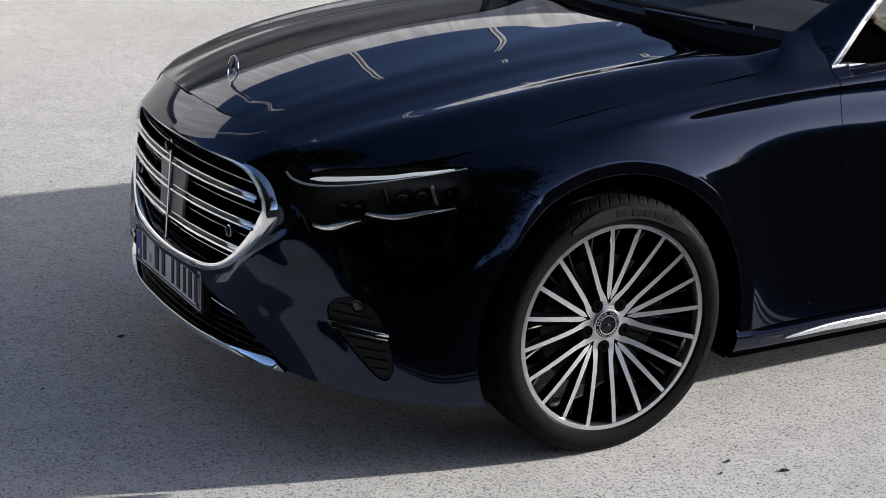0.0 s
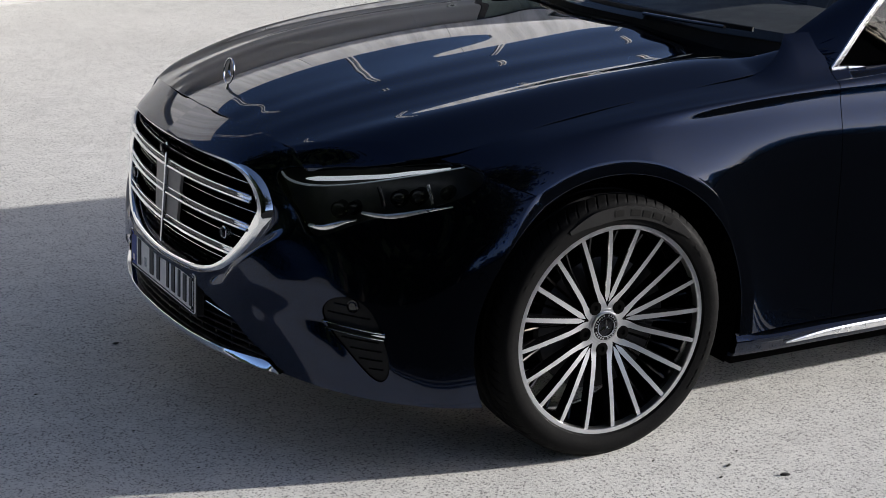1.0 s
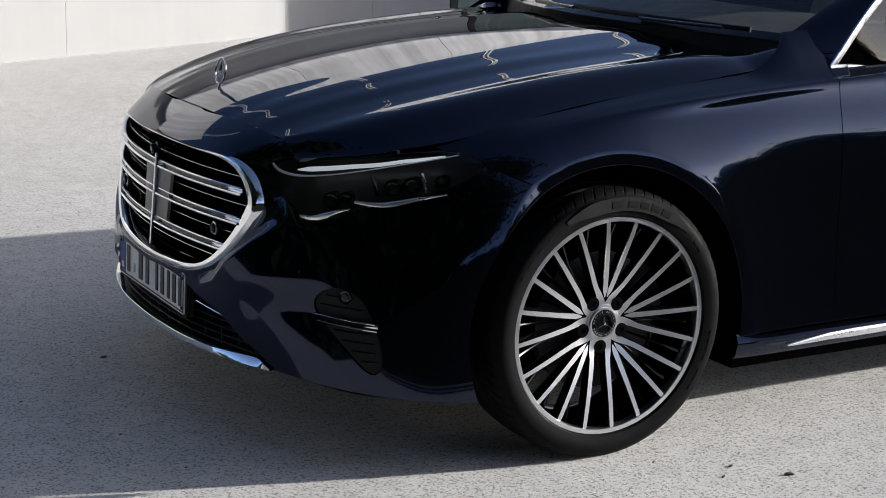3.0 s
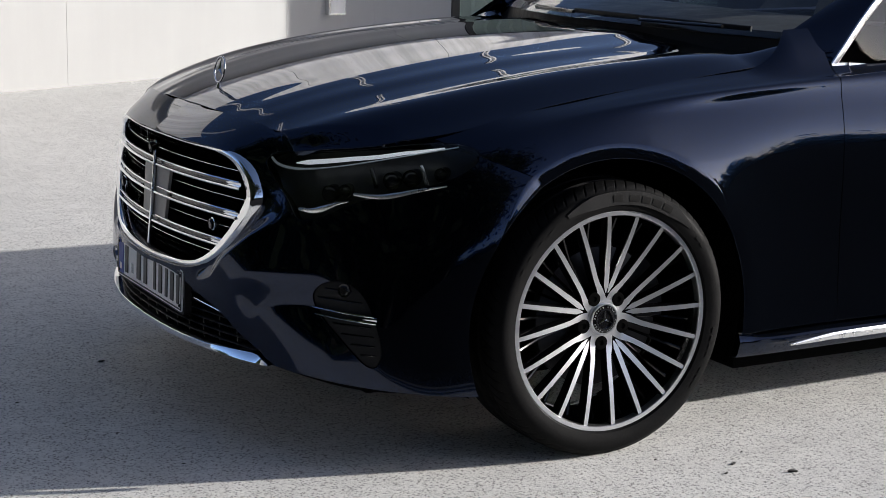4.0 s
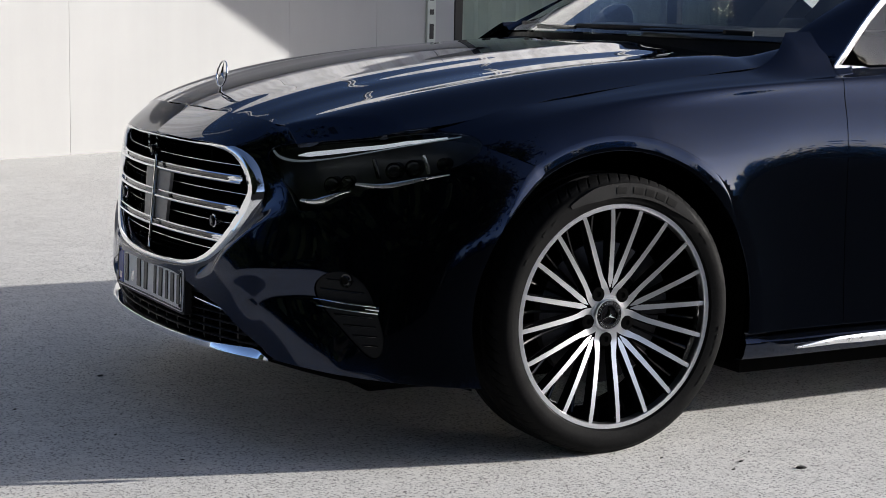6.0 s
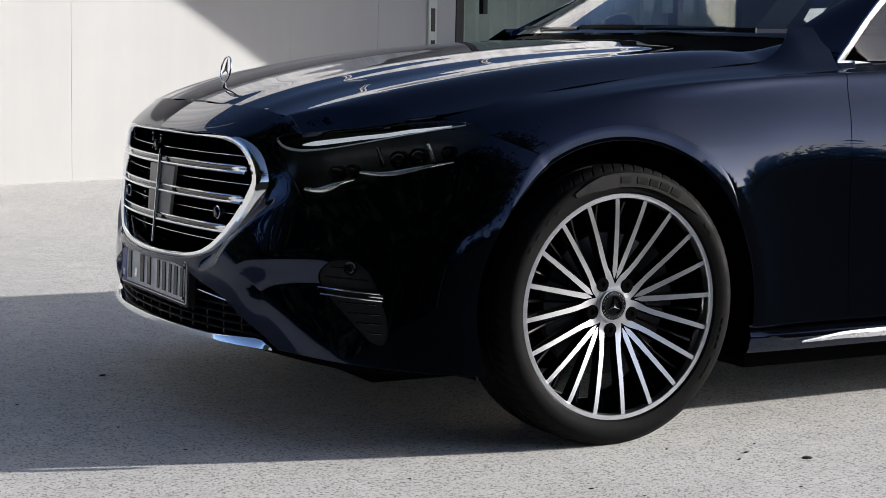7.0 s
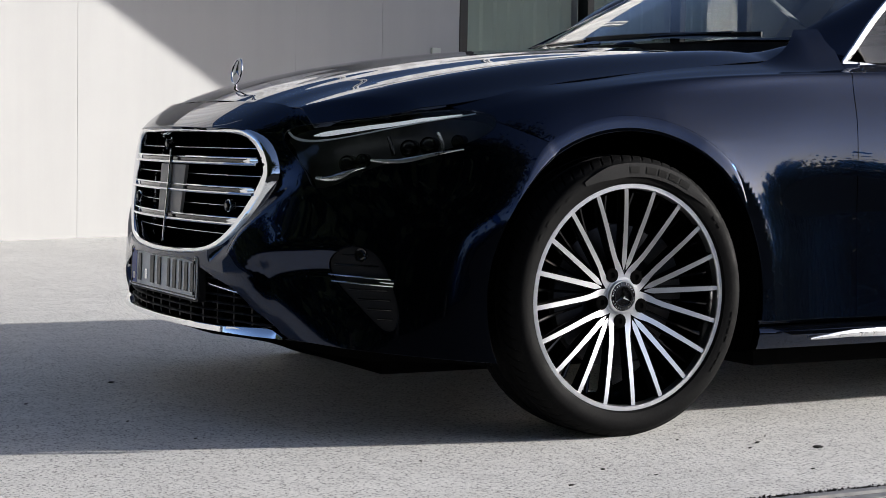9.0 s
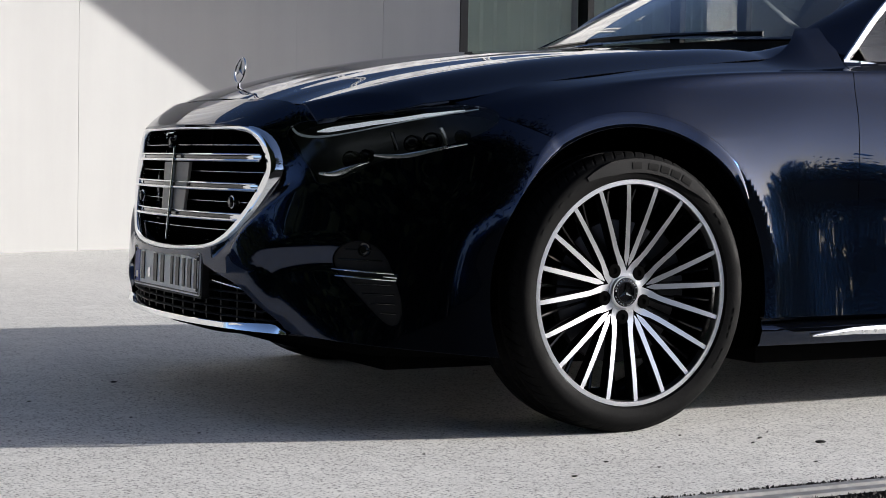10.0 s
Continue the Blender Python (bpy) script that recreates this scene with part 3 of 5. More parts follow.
class BonnetSheet(Skin):
    """The bonnet: a middle line, and cross slopes that make its low domes, troughs and the crest along each side."""

    KNOTS = [0, 0.12, 0.22, 0.30, 0.37, 0.44, 0.51, 0.58, 0.65, 0.71, 0.76, 0.80, 0.84, 0.89, 0.95, 1.0]
    MIDDLE = [0.8004, 0.8495, 0.9053, 0.9561, 0.9885, 1.0027, 1.0112, 1.0021]
    FRONT = [[0.0012, 0.0052, 0.0433, 0.0499, 0.1924, 0.092, 0.1497, 0.1266, 0.1903, 0.1643, 0.1074, 0.1322, 0.234, 0.4116, 0.4941, 0.4884, 0.4383],
             [0.0026, 0.0161, 0.0728, 0.0423, 0.1024, 0.0095, 0.1615, 0.0811, 0.2205, 0.1207, 0.1039, 0.0364, 0.1217, 0.3706, 0.5459, 0.5191, 0.4455],
             [0.0008, 0.0155, 0.0689, 0.0443, 0.022, 0.0071, 0.1568, 0.0362, 0.2296, 0.0765, 0.1171, -0.0544, 0.0093, 0.3097, 0.5778, 0.536, 0.448]]
    REAR = [[0.0008, 0.015, 0.0622, 0.0502, 0.0233, 0.0819, 0.1165, 0.047, 0.2004, 0.0488, 0.1017, -0.1087, -0.106, 0.2198, 0.5645, 0.5258, 0.4411],
            [0.0002, -0.021, 0.0011, 0.0073, 0.0464, 0.1329, 0.082, 0.0789, 0.1551, 0.0538, 0.0331, -0.08, -0.09, 0.1039, 0.4739, 0.4531, 0.4315],
            [0, -0.02, -0.02, 0, 0.04, 0.11, 0.075, 0.09, 0.12, 0.07, 0.02, -0.03, 0, -0.0189, 0.2411, 0.2511, 0.42]]

    def __init__(self):
        k = np.r_[[0.0] * 2, self.KNOTS, [1.0] * 2]
        n = len(k) - 3
        s = np.linspace(0, 1 - 1e-9, 6001)
        N = np.zeros((len(s), len(k) - 1))
        N[np.arange(len(s)), np.clip(np.searchsorted(k, s, side="right") - 1, 2, n - 1)] = 1
        for d in (1, 2):
            M = np.zeros_like(N)
            for i in range(len(k) - 1 - d):
                a, b = k[i + d] - k[i], k[i + d + 1] - k[i + 1]
                if a > 0:
                    M[:, i] += (s - k[i]) / a * N[:, i]
                if b > 0:
                    M[:, i] += (k[i + d + 1] - s) / b * N[:, i + 1]
            N = M
        slopes = N[:, :n] @ np.array(self.FRONT + self.REAR).T
        self.drop = np.vstack([0 * slopes[:1], np.cumsum((slopes[1:] + slopes[:-1]) / 2, axis=0) / 6000])
        self.edge = slopes[-1]

    def height(self, x, y):
        q = np.clip(x, -0.80, 0.56)
        u = (q + 0.80) / 1.36
        s = np.abs(y) / bonnet_width(q)
        f = np.clip(s, 0, 1) * 6000
        i = np.clip(f.astype(int), 0, 5999)
        w = (f - i)[:, None]
        fall = self.drop[i] * (1 - w) + self.drop[i + 1] * w + np.maximum(s - 1, 0)[:, None] * self.edge
        roll = np.interp(q, [-0.75, -0.66, -0.58, -0.49], [0.034, 0.030, 0.016, 0]) * smooth((np.abs(y) - shut_y(q) + 0.07) / 0.075)
        return basis(u, 8) @ np.array(self.MIDDLE) - bonnet_width(q) * (fall * basis(u, 6)).sum(axis=1) - roll

    def at(self, u, v):
        u, v = np.atleast_1d(u), np.atleast_1d(v)
        x, y = -0.80 + 1.50 * u, -0.84 * (1 - v)
        z = self.height(x, y)
        past = np.maximum(x - 0.55, 0)
        z = np.where(past > 0, self.height(x - past, y) + past * (self.height(x - past, y) - self.height(x - past - 0.03, y)) / 0.03, z)
        corner = 0.034 * smooth((x - 0.50) / 0.15) * smooth((np.abs(y) - 0.66) / 0.10)
        return np.stack([x, y, z + corner], axis=1)

    def normal(self, u, v, e=2e-3):
        u, v = np.atleast_1d(u), np.atleast_1d(v)
        n = np.cross(self.at(u + e, v) - self.at(u - e, v), self.at(u, v + e) - self.at(u, v - e))
        return n / np.linalg.norm(n, axis=1)[:, None]


BONNET = BonnetSheet()
GAP = 0.0014
car = empty("car")
tagged(car, "dark navy blue metallic saloon car with chrome trim on pale concrete", "car")
DOOR_X = 0.735

# ---------------------------------------------------------------- painted panels
panel("bonnet", BONNET, np.linspace(0.0, 1.0, 190), np.r_[np.linspace(0, 0.30, 70), np.linspace(0.305, 1, 100)],
      [lambda p: hood_front(p[:, 1]) + GAP * 1.5 - p[:, 0], lambda p: np.abs(p[:, 1]) - shut_y(p[:, 0]) + GAP, lambda p: p[:, 0] - hood_rear(p[:, 1])], PAINT, car, flip=1, both="join")
panel("front_wing", SIDE, np.linspace(0.05, 0.60, 150), np.r_[np.linspace(0, 0.30, 30), np.linspace(0.31, 0.80, 130)],
      [lambda p: np.where(p[:, 0] < 0.66, shut_y(p[:, 0]) + GAP - np.abs(p[:, 1]), -1), front_arch, lambda p: p[:, 0] - DOOR_X + GAP, lambda p: np.where(p[:, 0] < 0, wing_line(p) + GAP, -1),
       lambda p: GAP - signed(p[:, [0, 2]], LAMP), lambda p: -0.45 - p[:, 0], lambda p: 0.278 - p[:, 2], lambda p: p[:, 1] + 0.735], PAINT, car, flip=1, both="pair")
panel("front_door", SIDE, np.linspace(0.45, 0.80, 60), np.r_[np.linspace(0, 0.30, 30), np.linspace(0.31, 0.75, 100)],
      [lambda p: DOOR_X + GAP - p[:, 0], lambda p: p[:, 0] - 1.70, lambda p: 0.278 - p[:, 2], lambda p: p[:, 2] - 0.952 - 0.02 * (p[:, 0] - 0.73)], PAINT, car, flip=1, both="pair")
panel("rear_door", SIDE, np.linspace(0.55, 0.92, 40), np.linspace(0, 0.75, 60),
      [lambda p: 1.704 - p[:, 0], lambda p: p[:, 0] - 2.62, lambda p: 0.278 - p[:, 2], lambda p: p[:, 2] - 0.985, arch(0.42, 2.961)], PAINT, car, flip=1, both="pair")
panel("rear_quarter", SIDE, np.linspace(0.7, 1, 50), np.linspace(0, 0.8, 60),
      [lambda p: 2.624 - p[:, 0], lambda p: 0.2 - p[:, 2], arch(0.42, 2.961)], PAINT, car, flip=1, both="pair")
panel("boot_lid", SIDE, np.linspace(0.85, 1, 30), np.linspace(0.74, 1, 40), [lambda p: 3.25 - p[:, 0]], PAINT, car, flip=1, both="join")
panel("front_bumper", NOSE, np.linspace(0, 1, 130), np.linspace(0, 1, 160),
      [lambda p: GAP - signed(p[:, [0, 2]], LAMP), front_arch, lambda p: -wing_line(p) + GAP, lambda p: -signed(p[:, [1, 2]], GRILLE),
       lambda p: -signed(p[:, [1, 2]], INTAKE), lambda p: p[:, 0] + 0.21, lambda p: 0.002 - signed(p[:, [1, 2]], VENT), lambda p: bumper_foot(p[:, 0]) - p[:, 2],
       lambda p: np.minimum(p[:, 0] - hood_front(p[:, 1]) + GAP * 2, p[:, 2] - BONNET.height(p[:, 0], p[:, 1]) + 0.003)], PAINT, car, flip=-1, both="join")
# near-black sheets behind the joints, so the gaps' shade comes from colour
panel("nose_gap_shade", NOSE, np.linspace(0, 1, 24), np.linspace(0, 1, 40),
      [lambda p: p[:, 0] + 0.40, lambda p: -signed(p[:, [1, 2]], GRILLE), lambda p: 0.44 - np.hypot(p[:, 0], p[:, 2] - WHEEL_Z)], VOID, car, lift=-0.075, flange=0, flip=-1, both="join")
panel("body_gap_shade", SIDE, np.linspace(0.1, 0.97, 50), np.linspace(0.05, 0.64, 40), [arch(0.47), arch(0.47, 2.961), lambda p: p[:, 0] - 3.9], VOID, car, lift=-0.03, flange=0, flip=1, both="pair")


def arch_band(s):
    """The rolled lip round the front wheel opening."""
    bm = bmesh.new()
    rows = []
    for a in np.linspace(radians(-58), radians(66), 80):
        r = float(arch_edge(math.sin(a), WHEEL_Z + math.cos(a)))
        if r < ARCH_IN + 0.0015:
            continue
        x, z = r * math.sin(a), WHEEL_Z + r * math.cos(a)
        on_nose = wing_line(np.array([[x, 0, z]]))[0] > 0 and x < 0
        q, n = nose_pt(z, x=x) if on_nose else side_pt(x, z)
        full = (r - ARCH_IN) / (ARCH_OUT - ARCH_IN)
        xi, zi = ARCH_IN * math.sin(a), WHEEL_Z + ARCH_IN * math.cos(a)

        def lip(f, dy):
            return x + (xi - x) * f, q.y - dy * full, z + (zi - z) * f

        pts = [(x, q.y + 0.010, z), (x, q.y + 0.0004, z), lip(0.05, 0.0004), lip(0.4, 0.0014), lip(0.75, 0.0025), lip(0.96, 0.0030), lip(1.0, 0.0022), lip(1.03, -0.003), (xi * 0.985, q.y + 0.07, WHEEL_Z + (zi - WHEEL_Z) * 0.985)]
        rows.append([bm.verts.new((px, py * s, pz)) for px, py, pz in pts])
    for r0, r1 in zip(rows, rows[1:]):
        for j in range(len(r0) - 1):
            bm.faces.new((r0[j], r0[j + 1], r1[j + 1], r1[j]))
    part("wheel_arch_lip", bm, PAINT, car)


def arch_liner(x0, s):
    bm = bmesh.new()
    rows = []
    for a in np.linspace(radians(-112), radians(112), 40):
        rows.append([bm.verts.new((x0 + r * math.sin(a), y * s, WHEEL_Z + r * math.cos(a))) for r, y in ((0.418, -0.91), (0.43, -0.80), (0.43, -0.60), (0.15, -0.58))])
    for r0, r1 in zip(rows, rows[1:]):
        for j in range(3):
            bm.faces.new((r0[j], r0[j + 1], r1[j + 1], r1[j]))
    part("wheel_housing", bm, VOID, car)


for s in (1, -1):
    arch_band(s)
    for x0 in (0, 2.961):
        arch_liner(x0, s)
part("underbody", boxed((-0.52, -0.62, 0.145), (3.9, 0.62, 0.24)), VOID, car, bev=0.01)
# unseen tray, added low and wide to block light under the car
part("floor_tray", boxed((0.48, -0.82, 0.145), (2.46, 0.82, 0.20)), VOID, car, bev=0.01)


def side_skirt(s):
    sk = empty("side_skirt", None, car)
    xs = np.linspace(0.425, 2.52, 60)
    bm = bmesh.new()
    rows = []
    for i, x in enumerate(xs):
        f = min(1.0, (x - 0.40) / 0.16) ** 0.6
        prof = [(-0.90, 0.2755), (-0.9095, 0.2755), (-0.9105, 0.272), (-0.906, 0.266), (-0.904 - 0.012 * f, 0.256), (-0.906 - 0.019 * f, 0.246), (-0.905 - 0.020 * f, 0.236), (-0.903 - 0.013 * f, 0.226), (-0.902 - 0.011 * f, 0.214), (-0.893 - 0.01 * f, 0.200), (-0.86, 0.192), (-0.70, 0.192)]
        rows.append([bm.verts.new((x, y * s, z + 0.006 * (x - 0.43))) for y, z in prof])
    for r0, r1 in zip(rows, rows[1:]):
        for j in range(len(r0) - 1):
            bm.faces.new((r0[j], r0[j + 1], r1[j + 1], r1[j]))
    bm.faces.new(rows[0])
    part("skirt_panel", bm, PAINT, sk)
    bm = bmesh.new()
    pts = [(x, s * (-0.920 - 0.003 * min(1, (x - 0.585) / 0.1)), 0.2235 + 0.009 * min(1.0, (x - 0.585) / 0.14) + 0.006 * (x - 0.43)) for x in np.linspace(0.585, 2.5, 70)]
    tube(bm, pts, lambda f: round_section(0.012, 0.006 + 0.019 * min(1, f * 9) ** 0.7, 12, 2.6))
    part("chrome_strip", bm, ALU, sk, "bright aluminium strip")


side_skirt(1)
side_skirt(-1)

# ---------------------------------------------------------------- grille
def nose_x(y, z):
    return -0.861 + 0.265 * y * y + 0.09 * (z - 0.45)


grille = empty("grille", None, car)
grille["label"] = "chrome radiator grille with double slats"
bm = bmesh.new()
pts, ups = [], []
rows = []
for i, (y, z) in enumerate(GRILLE):
    a, b = GRILLE[i - 1], GRILLE[(i + 1) % len(GRILLE)]
    t = np.array(b) - np.array(a)
    o = np.array([t[1], -t[0]]) / np.linalg.norm(t)
    if o @ (np.array([y, z]) - np.array([0, 0.59])) < 0:
        o = -o
    low = max(0.0, -o[1])
    w = 0.013 + 0.026 * abs(o[0]) ** 1.4
    x0 = -0.868 + 0.270 * y * y + 0.115 * (z - 0.45)
    prof = [(0.006, 0.03), (0.005, 0.0), (0.003, -0.006), (-0.002, -0.0095), (-w * 0.35, -0.0105), (-w * 0.75, -0.010), (-w, -0.007), (-w - 0.0015, -0.003), (-w - 0.001, 0.05)]
    rows.append([bm.verts.new((x0 + dx + 0.35 * max(0, d) , y + o[0] * d, z + o[1] * d)) for d, dx in prof])
for r0, r1 in zip(rows, rows[1:] + rows[:1]):
    for j in range(len(prof) - 1):
        bm.faces.new((r0[j], r0[j + 1], r1[j + 1], r1[j]))
part("ring", bm, CHROME, grille, "broad polished chrome surround")


def grille_half_width(z):
    """How far the opening reaches at a height."""
    poly = GRILLE[GRILLE[:, 0] > 0]
    o = np.argsort(poly[:, 1])
    return float(np.interp(z, poly[o, 1], poly[o, 0]))


bm = bmesh.new()
NY = 32
back = [[bm.verts.new((nose_x(y, z) + 0.075, y, z)) for y in np.linspace(-1, 1, NY) * (grille_half_width(z) + 0.004)] for z in np.linspace(0.42, 0.75, 14)]
for r0, r1 in zip(back, back[1:]):
    for j in range(NY - 1):
        bm.faces.new((r0[j], r0[j + 1], r1[j + 1], r1[j]))
# near-black sheet, its colour giving the shade behind the slats
part("backing", bm, VOID, grille)


def slat(z, half, w, h, mat, name, dx=0.0, n=40, label="", power=2.6):
    bm = bmesh.new()
    pts = [(nose_x(y, z) + dx, y, z) for y in np.linspace(half, -half, n)]
    tube(bm, pts, round_section(w, h, 10, power), ups=[(0, 0, 1)] * n)
    return part(name, bm, mat, grille, label)


for z, half in ((0.666, 0.455), (0.592, 0.452), (0.5155, 0.405)):
    up = slat(z + 0.0078, half - 0.004, 0.016, 0.0052, CHROME, "slat_upper", 0.0)
    slat(z - 0.0078, half, 0.020, 0.0088, CHROME, "slat_lower", -0.002)
    slat(z, half - 0.035, 0.012, 0.012, GLOSS, "slat_core", 0.007)
    for s in (1, -1):
        bm = bmesh.new()
        ys = np.linspace(half - 0.066, half - 0.004, 8)
        tube(bm, [(nose_x(y, z) + 0.004, y * s, z) for y in ys], lambda f: round_section(0.010, 0.004 + 0.013 * min(1, f * 2.5), 10, 3), ups=[(0, 0, 1)] * 8)
        part("slat_tip", bm, CHROME, grille)
for z in (0.722, 0.705, 0.690, 0.640, 0.628, 0.615, 0.565, 0.553, 0.540, 0.493, 0.480, 0.466, 0.452):
    half = grille_half_width(z) - 0.015
    slat(z, half, 0.03, 0.0022, GLOSS, "fin", 0.028, 24, power=4)
for z in (0.6975, 0.629, 0.5525, 0.481):
    half = grille_half_width(z) - 0.03
    slat(z, half, 0.006, 0.0022, SATIN, "thin_slat", 0.012, 24, power=3)
for y in (-0.27, -0.17, 0.17, 0.27):
    z0 = 0.445 + 0.06 * max(0, abs(y) - 0.25) / 0.1
    part("stay", boxed((nose_x(y, 0.6) + 0.03, y - 0.006, z0), (nose_x(y, 0.6) + 0.045, y + 0.006, 0.73)), VOID, grille)
bm = bmesh.new()
tube(bm, [(nose_x(0, z) - 0.010, 0, z) for z in np.linspace(0.445, 0.722, 14)], round_section(0.008, 0.010, 10, 2.6), ups=[(-1, 0, 0)] * 14)
part("centre_bar", bm, CHROME, grille, "upright chrome centre bar")
for s in (1, -1):
    bm = bmesh.new()
    rr = [[bm.verts.new((nose_x(y, z) + d, y * s, z)) for y, z in ((0.006, 0.652), (0.006, 0.518), (0.085, 0.521), (0.096, 0.651))] for d in (-0.0045, 0.004)]
    bm.faces.new(rr[0])
    bm.faces.new(rr[1][::-1])
    for j in range(4):
        bm.faces.new((rr[0][j], rr[1][j], rr[1][(j + 1) % 4], rr[0][(j + 1) % 4]))
    part("radar_cover", bm, RADAR, grille, "smooth grey radar cover", smooth=False, bev=0.0012)


def disc_x(x, y, z, r, depth, n=24):
    """A short round button that faces forward."""
    bm = bmesh.new()
    lathe(bm, [(0.0005, -depth), (r * 0.55, -depth), (r * 0.62, -depth * 0.7), (r * 0.86, -depth), (r, -depth * 0.8), (r, 0.01)], n)
    bmesh.ops.transform(bm, matrix=pose(x, y, z, 0, 0, -90), verts=bm.verts)
    return bm


for y in (-0.342, 0.365):
    part("parking_sensor", disc_x(nose_x(y, 0.553) - 0.002, y, 0.553, 0.0135, 0.006), GLOSS, grille)
    part("sensor_ring", disc_x(nose_x(y, 0.553) + 0.004, y, 0.553, 0.017, 0.006), SATIN, grille)
part("camera_eye", disc_x(nose_x(0, 0.705) - 0.014, 0.006, 0.704, 0.014, 0.012), GLOSS, grille)

# ---------------------------------------------------------------- number plate, intake, lip
plate = empty("number_plate", pose(-0.870, 0, 0.3635, 0, 1.5, 0), car)
plate["label"] = "white number plate with dark bars and blue edge strip"


def rounded_plate(w, h, d, r, x):
    bm = bmesh.new()
    pts = []
    for cy, cz, a0 in ((w / 2 - r, h / 2 - r, 0), (-w / 2 + r, h / 2 - r, 90), (-w / 2 + r, -h / 2 + r, 180), (w / 2 - r, -h / 2 + r, 270)):
        for k in range(5):
            a = radians(a0 + 22.5 * k)
            pts.append((cy + r * math.cos(a), cz + r * math.sin(a)))
    r0, r1 = [[bm.verts.new((x + dx, y, z)) for y, z in pts] for dx in (0, d)]
    bm.faces.new(r0)
    bm.faces.new(r1[::-1])
    for j in range(len(pts)):
        bm.faces.new((r0[j], r1[j], r1[(j + 1) % len(pts)], r0[(j + 1) % len(pts)]))
    return bm


part("plate_holder", rounded_plate(0.535, 0.124, 0.02, 0.010, 0.0), BLACK, plate, bev=0.001)
part("plate_sheet", rounded_plate(0.520, 0.111, 0.003, 0.010, -0.004), PLATE_WHITE, plate, smooth=False)
bm = bmesh.new()
edge = [(y, z) for y, z in ((0.254, 0.0495), (-0.254, 0.0495), (-0.254, -0.0495), (0.254, -0.0495))]
for (y0, z0), (y1, z1) in zip(edge, edge[1:] + edge[:1]):
    box(bm, (-0.0058, min(y0, y1) - 0.0016, min(z0, z1) - 0.0016), (-0.0035, max(y0, y1) + 0.0016, max(z0, z1) + 0.0016))
part("plate_border", bm, PLATE_INK, plate, smooth=False)
part("blue_strip", boxed((-0.0052, 0.212, -0.047), (-0.0036, 0.251, 0.047)), PLATE_BLUE, plate, smooth=False)
part("strip_mark", boxed((-0.0058, 0.224, -0.036), (-0.005, 0.239, -0.018)), PLATE_WHITE, plate, smooth=False)
for y0, w in ((0.182, 0.042), (0.080, 0.052), (0.024, 0.046), (-0.052, 0.030), (-0.096, 0.044), (-0.143, 0.030), (-0.186, 0.044), (-0.231, 0.036)):
    bm = boxed((-0.0066, y0 - w * 0.27, -0.0375), (-0.0036, y0 + w * 0.27, 0.0375))
    part("bar", bm, PLATE_INK, plate, bev=0.0009)
part("seal", boxed((-0.0058, 0.122, -0.030), (-0.0036, 0.140, -0.004)), SATIN, plate, bev=0.0008)
for y in (-0.246, 0.246):
    for z in (-0.040, 0.040):
        bm = bmesh.new()
        lathe(bm, [(0.0005, -0.003), (0.004, -0.0028), (0.0048, 0.0), (0.0048, 0.004)], 12)
        bmesh.ops.transform(bm, matrix=pose(-0.005, y, z, 0, 0, -90), verts=bm.verts)
        part("screw", bm, STEEL, plate)

intake = empty("lower_intake", None, car)
for z in (0.262, 0.283, 0.304, 0.325, 0.346, 0.367):
    half = 0.545 - max(0, z - 0.255) * 1.55
    bm = bmesh.new()
    tube(bm, [nose_pt(z, y=y, lift=-0.026)[0] for y in np.linspace(half, -half, 30)], round_section(0.022, 0.005, 8, 3), ups=[(0, 0, 1)] * 30)
    part("intake_bar", bm, BLACK, intake)
for y in np.arange(-0.45, 0.46, 0.075):
    top = 0.40 - max(0, abs(y) - 0.24) * 0.36
    p, _ = nose_pt(0.30, y=float(y), lift=-0.038)
    part("intake_rib", boxed((p.x - 0.008, y - 0.005, 0.23), (p.x + 0.012, y + 0.005, top)), BLACK, intake)
bm = bmesh.new()
pts = [nose_pt(0.352 - 0.10 * (abs(y) - 0.28), y=y, lift=-0.016)[0] for y in np.linspace(-0.285, -0.44, 12)]
tube(bm, pts, round_section(0.004, 0.005, 8), ups=[(0, 0, 1)] * 12)
part("intake_strip", bm, SATIN, intake, "thin bright strip")
bm = bmesh.new()
N = 61
rows = []
for y in np.linspace(0.592, -0.592, N):
    e = max(0.0, (abs(y) - 0.36) / 0.23)
    h = 0.011 + 0.010 * e * max(0.0, 1 - max(0, (abs(y) - 0.53)) / 0.064)
    h *= min(1.0, 0.12 + max(0.0, 0.592 - abs(y)) / 0.035)
    p, n = nose_pt(0.240 + 0.004 * abs(y), y=y, lift=0.004)
    rows.append([bm.verts.new(p + n * a + Vector((0, 0, b))) for a, b in ((-0.03, -0.003), (0.003, -0.004), (0.0052, -0.003), (0.0052 - 0.10 * h - 1.1 * max(0, h - 0.012), -0.001 + h), (0.0042 - 0.10 * h - 1.2 * max(0, h - 0.012), h), (-0.03, h))])
for r0, r1 in zip(rows, rows[1:]):
    for j in range(5):
        bm.faces.new((r0[j], r0[j + 1], r1[j + 1], r1[j]))
part("lip_trim", bm, CHROME, car, "bright chrome lip along the bumper's lower edge")
bm = bmesh.new()
rows = []
for y in np.linspace(0.72, -0.72, 50):
    p, n = nose_pt(0.235, y=y)
    n = Vector((n.x, n.y, 0)).normalized()
    rows.append([bm.verts.new(p + n * a + Vector((0, 0, b))) for a, b in ((-0.012, 0.004), (-0.03, -0.002), (-0.10, -0.012), (-0.20, -0.030), (-0.40, -0.060))])
